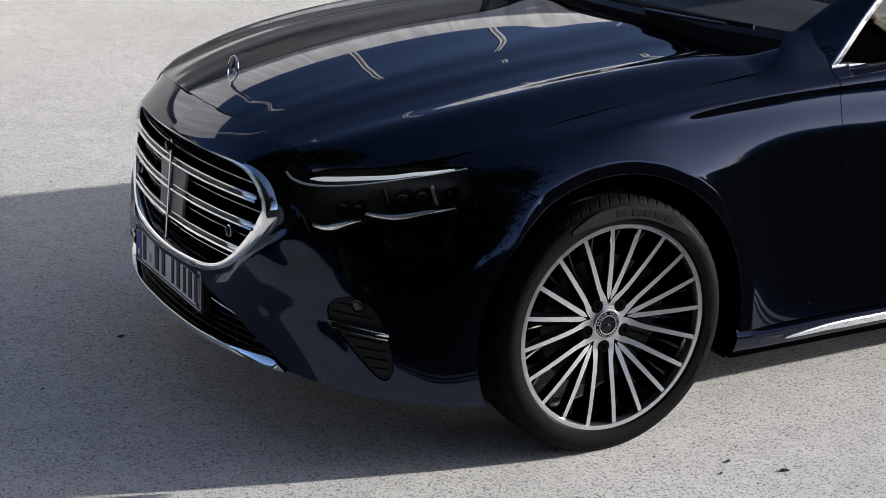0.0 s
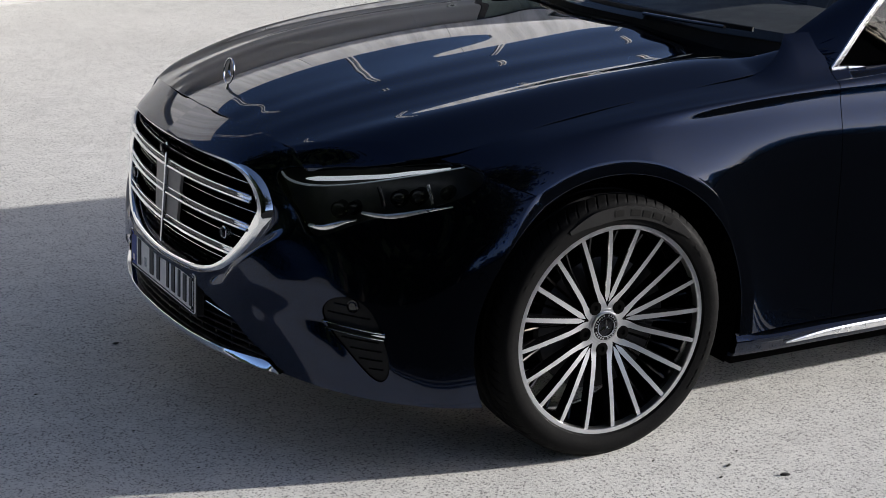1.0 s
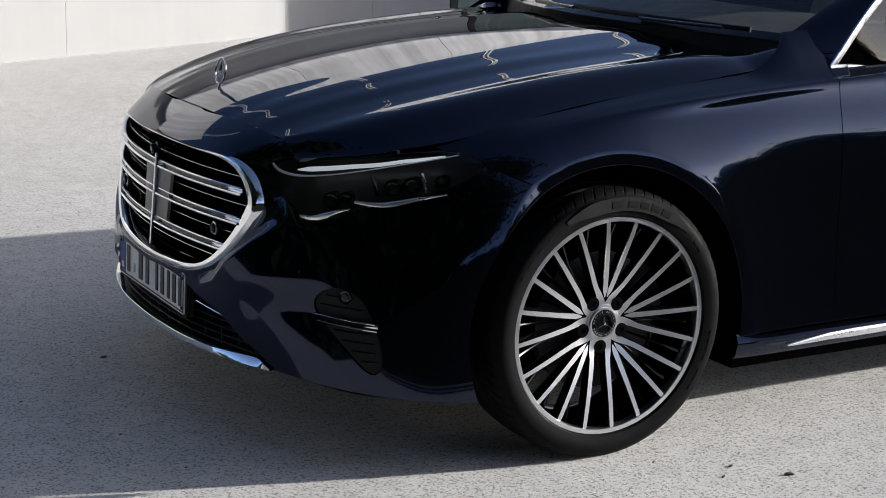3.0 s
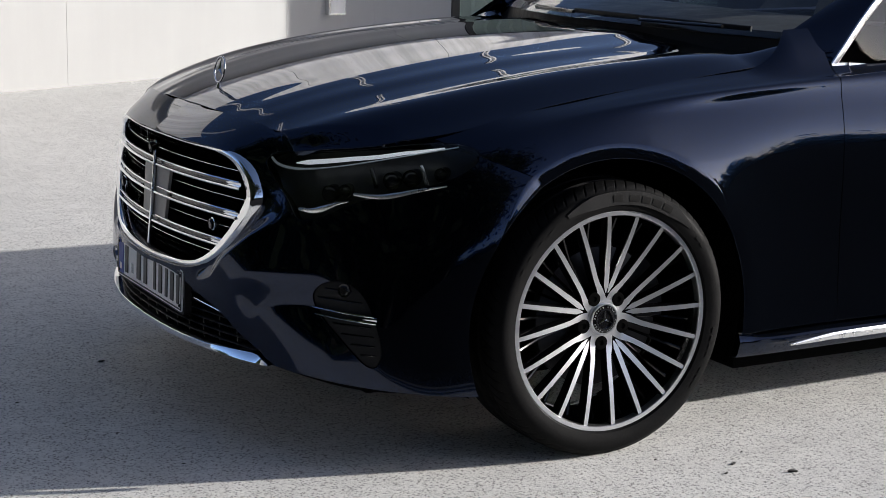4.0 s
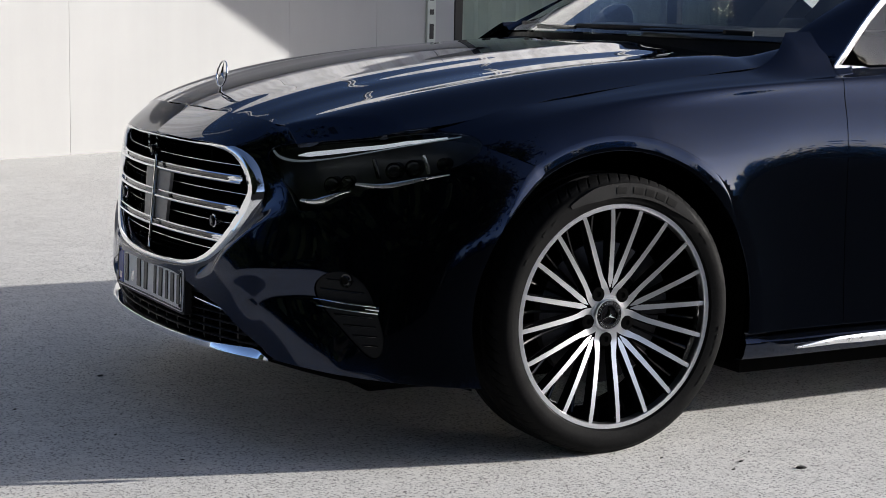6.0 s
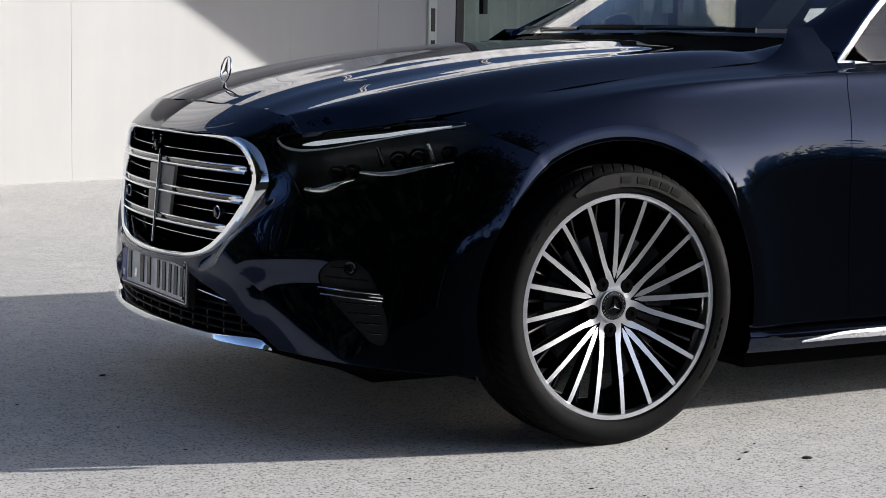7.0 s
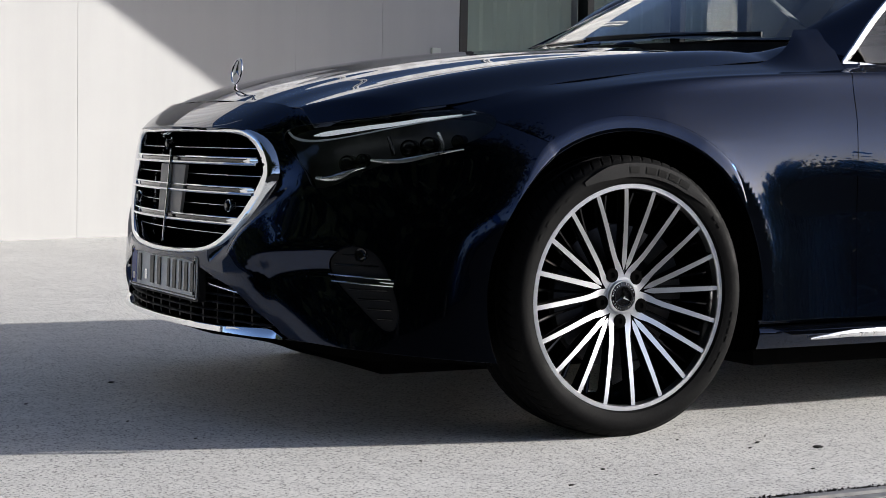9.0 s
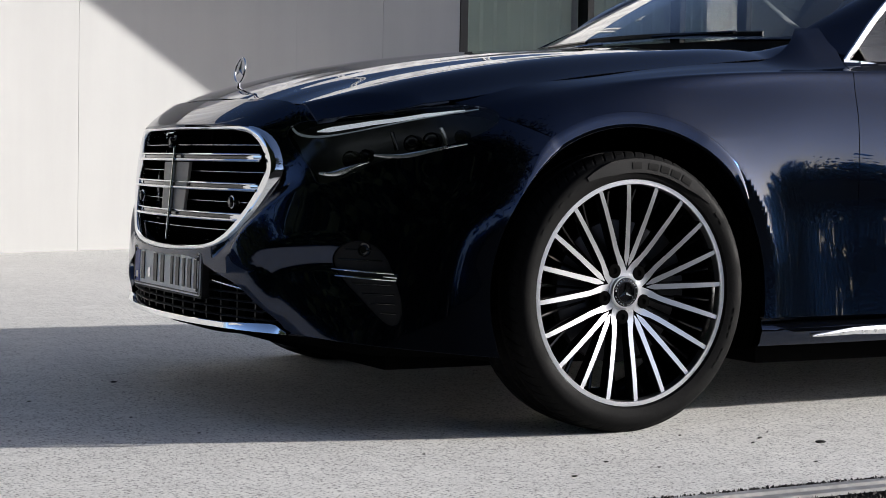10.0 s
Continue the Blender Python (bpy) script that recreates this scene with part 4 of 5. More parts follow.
for r0, r1 in zip(rows, rows[1:]):
    for j in range(4):
        bm.faces.new((r0[j], r0[j + 1], r1[j + 1], r1[j]))
part("bumper_apron", bm, BLACK, car)

# corner vents
for s in (1, -1):
    vent = empty("corner_vent", None, car)
    if s == 1:
        v = panel("vent_panel", NOSE, np.linspace(0, 0.55, 60), np.linspace(0.45, 1, 60), [lambda p: signed(p[:, [1, 2]], VENT)], BLACK, vent, lift=-0.004, flange=0.004, flip=-1)
    else:
        v2 = new("vent_panel", v.data.copy())
        for q in v2.data.vertices:
            q.co.y = -q.co.y
        v2.data.flip_normals()
        v2.parent = vent
    for z in (0.452, 0.428, 0.372, 0.350, 0.328, 0.306):
        ys = [y for y in np.linspace(-0.66, -0.90, 60) if signed(np.array([[y, z]]), VENT)[0] < -0.008]
        if len(ys) < 3:
            continue
        bm = bmesh.new()
        tube(bm, [nose_pt(z, y=y * s, lift=-0.004)[0] for y in np.linspace(ys[0], ys[-1], 12)], round_section(0.006, 0.004, 8), ups=[(0, 0, 1)] * 12)
        part("rib", bm, GLOSS, vent)
    for z, y0, y1, h in ((0.404, -0.692, -0.832, 0.0055), (0.389, -0.702, -0.838, 0.0065)):
        bm = bmesh.new()
        tube(bm, [nose_pt(z - 0.03 * (abs(y) - 0.68), y=y * s, lift=0.004)[0] for y in np.linspace(y0, y1, 18)], lambda f: round_section(0.010, h * (0.6 + 0.5 * f), 8, 2.5), ups=[(0, 0, 1)] * 18)
        part("chrome_strip", bm, CHROME, vent)
    bm = bmesh.new()
    ys = np.linspace(-0.812, -0.838, 6)
    tube(bm, [nose_pt(0.392, y=y * s, lift=0.003)[0] for y in ys], lambda f: round_section(0.006, 0.004 + 0.008 * f, 8, 2.5), ups=[(0, 0, 1)] * 6)
    part("strip_tip", bm, CHROME, vent)
    p, n = nose_pt(0.453, y=-0.762 * s, lift=-0.004)
    bm = bmesh.new()
    lathe(bm, [(0.0005, -0.006), (0.009, -0.006), (0.012, -0.003), (0.016, -0.004), (0.0175, 0.004)], 24)
    bmesh.ops.transform(bm, matrix=Matrix.Translation(p) @ n.to_track_quat("-Y", "Z").to_matrix().to_4x4(), verts=bm.verts)
    part("parking_sensor", bm, GLOSS, vent)
    p, n = nose_pt(0.545, x=-0.388, lift=0.0005)
    p.y, n.y = p.y * s, n.y * s
    bm = bmesh.new()
    lathe(bm, [(0.0005, -0.002), (0.0085, -0.002), (0.0092, 0.0006), (0.0105, 0.0006), (0.0115, -0.0006), (0.0115, 0.004)], 24)
    bmesh.ops.transform(bm, matrix=Matrix.Translation(p) @ n.to_track_quat("-Y", "Z").to_matrix().to_4x4(), verts=bm.verts)
    part("side_sensor", bm, PAINT, car)

# ---------------------------------------------------------------- headlamps
for s in (1, -1):
    lamp = empty("headlamp", None, car)
    lamp["label"] = "dark headlamp with white light bar behind a clear lens"
    if s == 1:
        shells = [panel("lens", NOSE, np.linspace(0.5, 1, 70), np.linspace(0.2, 1, 90), [lambda p: signed(p[:, [0, 2]], LAMP) - GAP * 0.3], LENS, lamp, flange=0.006, flip=-1),
                  panel("housing", NOSE, np.linspace(0.45, 1, 50), np.linspace(0.15, 1, 60), [lambda p: signed(p[:, [0, 2]], LAMP) - 0.012], LAMP_BODY, lamp, lift=-0.055, flange=0, flip=-1)]
    else:
        for q in shells:
            o = new(q.name, q.data.copy())
            for w in o.data.vertices:
                w.co.y = -w.co.y
            o.data.flip_normals()
            o.parent = lamp

    shells[0].visible_shadow = False

    def on_lamp(x, z, lift):
        p, n = nose_pt(z, x=x, lift=lift)
        return Vector((p.x, p.y * s, p.z))

    def top_z(x):
        return float(np.interp(x, [-0.74, -0.69, -0.60, -0.50, -0.40, -0.36], [0.728, 0.741, 0.763, 0.782, 0.793, 0.791]))

    bm = bmesh.new()
    xs = np.linspace(-0.690, -0.415, 40)
    tube(bm, [on_lamp(x, top_z(x) - 0.0055 + 0.006 * max(0, (x + 0.55) / 0.15), -0.008) for x in xs], lambda f: round_section(0.010, 0.0125 * (1 - 0.5 * f) * min(1, 0.25 + f * 12), 10, 3), ups=[(0, 0, 1)] * 40)
    part("light_bar", bm, DRL, lamp, "glowing white daytime light bar")
    bm = bmesh.new()
    hook = through_points([(-0.727, 0.742), (-0.722, 0.730), (-0.705, 0.7225), (-0.675, 0.7245), (-0.60, 0.745), (-0.50, 0.7715), (-0.385, 0.795)], 44)
    tube(bm, [on_lamp(x, z, -0.006) for x, z in hook], lambda f: round_section(0.006, 0.003 + 0.004 * max(0, 1 - abs(f - 0.1) * 4), 10, 2.5), ups=[(0, 0, 1)] * 44)
    part("light_guide", bm, DRL_DIM, lamp, "pale glowing light guide")
    for wave, h in (([(-0.708, 0.632), (-0.69, 0.630), (-0.67, 0.637), (-0.645, 0.652), (-0.625, 0.660)], 0.013), ([(-0.612, 0.678), (-0.585, 0.675), (-0.555, 0.676), (-0.50, 0.692), (-0.435, 0.708)], 0.012)):
        bm = bmesh.new()
        tube(bm, [on_lamp(x, z, -0.004) for x, z in through_points(wave, 26)], lambda f: round_section(0.012, h * (0.35 + 1.1 * max(0, 1 - abs(f - 0.42) * 1.9)), 10, 2.5), ups=[(0, 0, 1)] * 26)
        part("reflector_edge", bm, SILVER, lamp, "wavy bright reflector edge")
    for x, z, r in ((-0.662, 0.682, 0.021), (-0.635, 0.690, 0.017), (-0.545, 0.722, 0.021), (-0.505, 0.731, 0.021), (-0.44, 0.745, 0.016)):
        p, n = nose_pt(z, x=x, lift=-0.040)
        p.y, n.y = p.y * s, n.y * s
        d = Vector((-0.75, -0.62 * s, 0.02)).normalized()
        bm = bmesh.new()
        lathe(bm, [(0.0005, -0.016), (r * 0.5, -0.013), (r * 0.85, -0.004), (r * 0.9, 0.0), (r, -0.002), (r, 0.03)], 28)
        bmesh.ops.transform(bm, matrix=Matrix.Translation(p) @ d.to_track_quat("-Y", "Z").to_matrix().to_4x4(), verts=bm.verts)
        part("projector", bm, LAMP_GLASS, lamp)
    for x, z0, z1 in ((-0.575, 0.70, 0.745), (-0.475, 0.715, 0.76)):
        bm = bmesh.new()
        tube(bm, [on_lamp(x, z, -0.03) for z in np.linspace(z0, z1, 5)], round_section(0.005, 0.012, 8), ups=[(-1, 0, 0)] * 5)
        part("divider", bm, GLOSS if x < -0.5 else SATIN, lamp)

# ---------------------------------------------------------------- bonnet star
star = empty("bonnet_ornament", pose(-0.672, 0, 0.849), car)
star["label"] = "chrome upright ring ornament on an oval foot"
bm = bmesh.new()
lathe(bm, [(0.0005, -0.004), (0.006, -0.0038), (0.012, -0.002), (0.0145, 0.0), (0.0145, 0.006)], 32)
bmesh.ops.transform(bm, matrix=pose(0.004, 0, 0.002, -90 + 0, 0, 0) @ Matrix.Diagonal((1.25, 1, 0.62, 1)), verts=bm.verts)
bmesh.ops.rotate(bm, cent=(0, 0, 0), matrix=Matrix.Rotation(radians(-17), 3, "Y"), verts=bm.verts)
part("foot", bm, CHROME, star)
bm = bmesh.new()
tube(bm, [(0.0, 0, 0.004), (0.002, 0, 0.014), (0.004, 0, 0.024)], lambda f: round_section(0.011 - 0.006 * f, 0.011 - 0.006 * f, 10), ups=[(1, 0, 0)] * 3)
part("stem", bm, CHROME, star)
TILT = pose(0.006, 0, 0.056, 0, 10, 0)
bm = bmesh.new()
tube(bm, [TILT @ Vector((0, 0.0345 * math.sin(a), 0.0345 * math.cos(a))) for a in np.linspace(0, 2 * math.pi, 48, endpoint=False)], round_section(0.0042, 0.0046, 8), closed=True, ups=[(-1, 0, 0)] * 48)
part("ring", bm, CHROME, star)
for k in range(3):
    a = radians(120 * k)
    d = Vector((0, math.sin(a), math.cos(a)))
    e = Vector((0, math.cos(a), -math.sin(a)))
    bm = bmesh.new()
    tip, l, r = d * 0.033, e * 0.0055 - d * 0.003, -e * 0.0055 - d * 0.003
    vs = [bm.verts.new(TILT @ q) for q in (tip, l, r, Vector((-0.0045, 0, 0)), Vector((0.0045, 0, 0)))]
    for f in ((0, 1, 3), (0, 3, 2), (0, 4, 1), (0, 2, 4), (1, 4, 3), (2, 3, 4)):
        bm.faces.new([vs[i] for i in f])
    part("arm", bm, CHROME, star, smooth=False)

# ---------------------------------------------------------------- wheels
LUG0 = 185.2


def spoke_mesh(kind):
    """One turned spoke beside the bolt at the top: 'long' ones flank the bolt, 'short' ones end in a point."""
    bm = bmesh.new()
    rows = []
    n = 22
    for i in range(n + 1):
        f = i / n
        if kind == "long":
            q = 0.2645 + (0.044 - 0.2645) * f
            lat = 0.0175 + 0.0240 * (q - 0.044) / 0.2205 + 0.0045 * math.exp(-((q - 0.066) / 0.026) ** 2)
            w = 0.0112 + 0.003 * f + 0.009 * max(0, (f - 0.78) / 0.22)
        else:
            q = 0.2390 + (0.056 - 0.2390) * f
            lat = 0.0365 + 0.0850 * (q - 0.056) / 0.1830
            w = (0.0112 + 0.003 * f) * min(1.0, (1 - f) * 9 + 0.12)
        r, ang = math.hypot(q, lat), math.atan2(lat, q)
        c = np.array([r * math.sin(ang), r * math.cos(ang)])
        d = np.array([math.cos(ang), -math.sin(ang)])
        y = 0.003 + 0.034 * min(1.0, max(0.0, 0.268 - r) / 0.20) ** 1.35
        depth = 0.030 - 0.010 * f
        pts = [(c - d * (w / 2 + 0.004), y + depth), (c - d * (w / 2 + 0.0015), y + 0.003), (c - d * w / 2, y), (c + d * w / 2, y), (c + d * (w / 2 + 0.0015), y + 0.003), (c + d * (w / 2 + 0.004), y + depth)]
        rows.append([bm.verts.new((q[0], yy, q[1])) for q, yy in pts])
    for r0, r1 in zip(rows, rows[1:]):
        for j in range(5):
            bm.faces.new((r0[j], r0[j + 1], r1[j + 1], r1[j])).material_index = 0 if j == 2 else 1
    bm.faces.new(rows[0]).material_index = 1
    bm.faces.new(rows[-1][::-1]).material_index = 1
    return bm


def mesh_of(name, bm, mats):
    ob = obj(name, bm, mats)
    me = ob.data
    bpy.data.objects.remove(ob)
    return me


def mirrored(bm):
    for v in bm.verts:
        v.co.x = -v.co.x
    bmesh.ops.reverse_faces(bm, faces=bm.faces)
    return bm


def share(name, me, parent, m):
    ob = new(name, me)
    ob.parent, ob.matrix_basis = parent, m
    return ob


def tyre_mesh():
    bm = bmesh.new()
    n, pitch = 720, 10
    #        radius, y, how deep a slot cuts here
    prof = [(0.270, 0.020, 0), (0.276, 0.004, 0), (0.283, -0.002, 0), (0.2845, -0.006, 0), (0.290, -0.0075, 0), (0.300, -0.0105, 0), (0.314, -0.0115, 0), (0.325, -0.0085, 0), (0.3315, -0.0035, 0),
            (0.3335, 0.0005, 0.0), (0.3375, 0.0035, 0.002), (0.3435, 0.0115, 0.003), (0.3470, 0.022, 0.0045), (0.3488, 0.040, 0.0045), (0.3490, 0.0475, 0.003), (0.3425, 0.050, 0), (0.3425, 0.060, 0), (0.3493, 0.0625, 0.0), (0.3497, 0.095, 0.0),
            (0.3427, 0.0975, 0), (0.3427, 0.108, 0), (0.3497, 0.1105, 0), (0.3493, 0.145, 0), (0.3425, 0.147, 0), (0.3425, 0.157, 0), (0.3488, 0.160, 0.005), (0.346, 0.190, 0.006), (0.335, 0.206, 0), (0.30, 0.218, 0), (0.270, 0.195, 0)]
    rings = []
    for i in range(n):
        ring = []
        for r, y, cut in prof:
            lag = (y - 0.01) / 0.04 * 4.0 if y < 0.06 else 0
            a = 2 * math.pi * (i + lag * 2.0) / n
            slot = (i % pitch) == 0
            rr = r - (cut if slot else 0)
            ring.append(bm.verts.new((rr * math.sin(a), y, rr * math.cos(a))))
        rings.append(ring)
    for i in range(n):
        r0, r1 = rings[i], rings[(i + 1) % n]
        for j in range(len(prof) - 1):
            bm.faces.new((r0[j], r0[j + 1], r1[j + 1], r1[j]))
    return bm


def arc_plate(r0, r1, a0, a1, y0, y1, n=10, taper=0.0):
    """A raised patch on the tyre's flank between two radii and two angles (degrees)."""
    bm = bmesh.new()
    rows = []
    for i in range(n + 1):
        f = i / n
        a = radians(a0 + (a1 - a0) * f)
        k = 1 - taper * max(0, abs(2 * f - 1) - 0.6) / 0.4
        m, h = (r0 + r1) / 2, (r1 - r0) / 2 * k
        rows.append([bm.verts.new((r * math.sin(a), y, r * math.cos(a))) for r, y in ((m - h, y1), (m - h * 0.98, y0), (m, y0 - 0.0005), (m + h * 0.98, y0), (m + h, y1))])
    for a, b in zip(rows, rows[1:]):
        for j in range(4):
            bm.faces.new((a[j], a[j + 1], b[j + 1], b[j]))
    bm.faces.new(rows[0])
    bm.faces.new(rows[-1][::-1])
    return bm


TYRE = mesh_of("tyre", tyre_mesh(), [RUBBER])
SPOKES = [mesh_of("spoke", spoke_mesh("long"), [MACHINED, BLACK_ALLOY]), mesh_of("spoke", mirrored(spoke_mesh("long")), [MACHINED, BLACK_ALLOY]),
          mesh_of("spoke", spoke_mesh("short"), [MACHINED, BLACK_ALLOY]), mesh_of("spoke", mirrored(spoke_mesh("short")), [MACHINED, BLACK_ALLOY])]


def wheel_at(x, y, flip):
    w = empty("wheel", pose(x, y, WHEEL_Z, 0, 0, 180 if flip else 0), car)
    w["label"] = "multi-spoke alloy wheel with turned silver faces and low black tyre"
    turn = lambda deg: Matrix.Rotation(radians(deg), 4, "Y")
    share("tyre", TYRE, w, Matrix())
    bm = bmesh.new()
    lathe(bm, [(0.266, 0.03), (0.2672, 0.006), (0.2678, 0.0015), (0.2690, 0.0), (0.2795, 0.0), (0.2806, 0.0012), (0.2812, 0.004), (0.2808, 0.010)], 160)
    part("rim_ring", bm, MACHINED, w, "turned silver rim edge")
    bm = bmesh.new()
    lathe(bm, [(0.2835, 0.004), (0.2812, 0.009), (0.272, 0.012), (0.262, 0.03), (0.250, 0.06), (0.246, 0.12), (0.255, 0.18), (0.268, 0.2)], 96)
    part("barrel", bm, BLACK_ALLOY, w)
    for m in range(5):
        for k in range(4):
            share("spoke", SPOKES[k], w, turn(LUG0 + 72 * m))
        # near-black dished disc, proud of the spokes, painting the bolt hole's shade
        bm = bmesh.new()
        lathe(bm, [(0.0005, 0.0385), (0.0065, 0.0385), (0.0075, 0.0358), (0.0165, 0.0352), (0.0180, 0.0358), (0.0184, 0.050)], 20)
        bmesh.ops.transform(bm, matrix=turn(LUG0 + 72 * m) @ Matrix.Translation((0, 0, 0.0615)), verts=bm.verts)
        part("bolt_hole_shade", bm, VOID, w)
    for k in range(20):
        bm = bmesh.new()
        tube(bm, [(0, 0.036, 0.258), (0, 0.050, 0.225), (0, 0.066, 0.180), (0, 0.072, 0.10)], lambda f: round_section(0.010 - 0.004 * f, 0.012, 8, 3), ups=[(0, -1, 0)] * 4)
        bmesh.ops.transform(bm, matrix=turn(LUG0 + 18 * k), verts=bm.verts)
        part("inner_rib", bm, BLACK_ALLOY, w)
    bm = bmesh.new()
    lathe(bm, [(0.080, 0.078), (0.078, 0.050), (0.070, 0.0420), (0.052, 0.0405), (0.049, 0.0400)], 64)
    part("hub", bm, BLACK_ALLOY, w)
    bm = bmesh.new()
    lathe(bm, [(0.0500, 0.044), (0.0495, 0.0375), (0.048, 0.0362), (0.039, 0.0358), (0.038, 0.040)], 64)
    part("hub_face", bm, MACHINED, w)
    bm = bmesh.new()
    lathe(bm, [(0.0415, 0.045), (0.0412, 0.0325), (0.0398, 0.0310), (0.0365, 0.0310), (0.0355, 0.033)], 64)
    part("cap_rim", bm, MACHINED, w)
    bm = bmesh.new()
    lathe(bm, [(0.0362, 0.034), (0.0355, 0.0318), (0.0265, 0.0305), (0.0255, 0.0325), (0.0005, 0.0325)], 64)
    part("hub_cap", bm, GLOSS, w, "black centre cap with silver ring")
    bm = bmesh.new()
    lathe(bm, [(0.0268, 0.033), (0.0266, 0.0292), (0.0238, 0.0292), (0.0235, 0.033)], 48)
    part("cap_ring", bm, CHROME, w)
    for k in range(3):
        bm = bmesh.new()
        vs = [bm.verts.new(q) for q in ((0, 0.0315, 0.0245), (0.0052, 0.0325, -0.003), (-0.0052, 0.0325, -0.003), (0, 0.0285, 0))]
        for f in ((0, 1, 3), (0, 3, 2), (1, 2, 3)):
            bm.faces.new([vs[i] for i in f])
        bmesh.ops.transform(bm, matrix=turn(120 * k), verts=bm.verts)
        part("cap_arm", bm, CHROME, w, smooth=False)
    for k in range(26):
        if k % 13 in (0, 6):
            continue
        bm = boxed((-0.0021, 0.0302, 0.0288), (0.0021, 0.0320, 0.0340), turn(k * 360 / 26))
        part("cap_bar", bm, SATIN, w, smooth=False)
    bm = bmesh.new()
    lathe(bm, [(0.175, 0.10), (0.178, 0.098), (0.178, 0.072), (0.172, 0.070), (0.095, 0.070), (0.09, 0.08), (0.07, 0.078)], 72)
    part("brake_disc", bm, STEEL, w, "dark steel brake disc")
    part("brake_caliper", arc_plate(0.115, 0.195, 40, 95, 0.062, 0.12, 12), BLACK, w)
    bm = bmesh.new()
    lathe(bm, [(0.0005, -0.012), (0.0035, -0.011), (0.0042, 0.0), (0.0042, 0.02)], 12)
    bmesh.ops.transform(bm, matrix=turn(194.5) @ Matrix.Translation((0, 0.020, 0.243)), verts=bm.verts)
    part("valve", bm, SATIN, w)
    # flank marks of the tyre: a smooth lozenge with plain bars
    part("flank_patch", arc_plate(0.2965, 0.3315, -28, 44, -0.0126, -0.004, 44, 0.7), RUBBER_SMOOTH, w, "smooth grey tyre flank patch")
    for a0, a1 in ((-3.6, 1.4), (5.2, 10.6), (12.0, 16.6), (18.0, 23.2), (24.6, 30.0)):
        part("flank_bar", arc_plate(0.3055, 0.3225, a0, a1, -0.0138, -0.011, 5), RUBBER_MARK, w)
    for a in (-62, -55, -47, -40, 50, 54, 98, 102, 106, 110, 118, 122, 126):
        part("flank_mark", arc_plate(0.306, 0.3125, a, a + 2.4, -0.0126, -0.009, 3), RUBBER_MARK, w)
    return w


wheel_at(0, -0.937, False)
wheel_at(0, 0.937, True)
wheel_at(2.961, -0.937, False)
wheel_at(2.961, 0.937, True)

# ---------------------------------------------------------------- cabin
SCREEN = Skin([[(x + k * y * y, -y, z - d * y * y) for y in (0, 0.25, 0.50, 0.66, 0.735 - 0.10 * f)]
               for f, x, z, k, d in ((0, 0.465, 1.027, 0.36, 0.02), (0.33, 0.76, 1.172, 0.34, 0.03), (0.66, 1.04, 1.302, 0.32, 0.05), (1, 1.34, 1.428, 0.28, 0.08))])
panel("windscreen", SCREEN, np.linspace(0, 1, 24), np.linspace(0, 1, 30), [], GLAZING, car, "sloping clear windscreen", flange=0, flip=-1, both="join").visible_shadow = False
PILLAR = Skin([[(0.655, -0.742, 1.028), (0.685, -0.785, 1.008), (0.725, -0.815, 0.975), (0.742, -0.828, 0.948)],
               [(0.80, -0.725, 1.098), (0.815, -0.768, 1.088), (0.832, -0.800, 1.068), (0.840, -0.815, 1.048)],
               [(1.08, -0.690, 1.228), (1.075, -0.730, 1.228), (1.065, -0.757, 1.215), (1.060, -0.768, 1.200)],
               [(1.45, -0.635, 1.392), (1.43, -0.668, 1.39), (1.41, -0.69, 1.38), (1.40, -0.70, 1.365)]])
panel("a_pillar", PILLAR, np.linspace(0, 1, 40), np.linspace(0, 1, 16), [], PAINT, car, flange=0.02, flip=-1, both="pair")
ROOF = Skin([[(x, -y, z - 0.09 * (y / 0.66) ** 2 * (0.3 + 0.7 * (y / 0.66) ** 2)) for y in (0, 0.22, 0.44, 0.60, 0.69)] for x, z in ((1.34, 1.43), (1.8, 1.462), (2.3, 1.455), (2.8, 1.40))])
panel("roof", ROOF, np.linspace(0, 1, 20), np.linspace(0, 1, 20), [], PAINT, car, flip=-1, both="join")
REAR = Skin([[(x + 0.2 * y * y, -y, z) for y in (0, 0.3, 0.6, 0.7)] for x, z in ((2.75, 1.40), (3.0, 1.28), (3.2, 1.16), (3.38, 1.06))])
panel("rear_window", REAR, np.linspace(0, 1, 12), np.linspace(0, 1, 12), [], GLAZING, car, flange=0, flip=-1, both="join").visible_shadow = False
TRIM = [(0.752, -0.8275, 0.952), (0.80, -0.8225, 1.005), (0.852, -0.8135, 1.06), (0.92, -0.802, 1.122), (1.06, -0.772, 1.218), (1.40, -0.705, 1.37)]
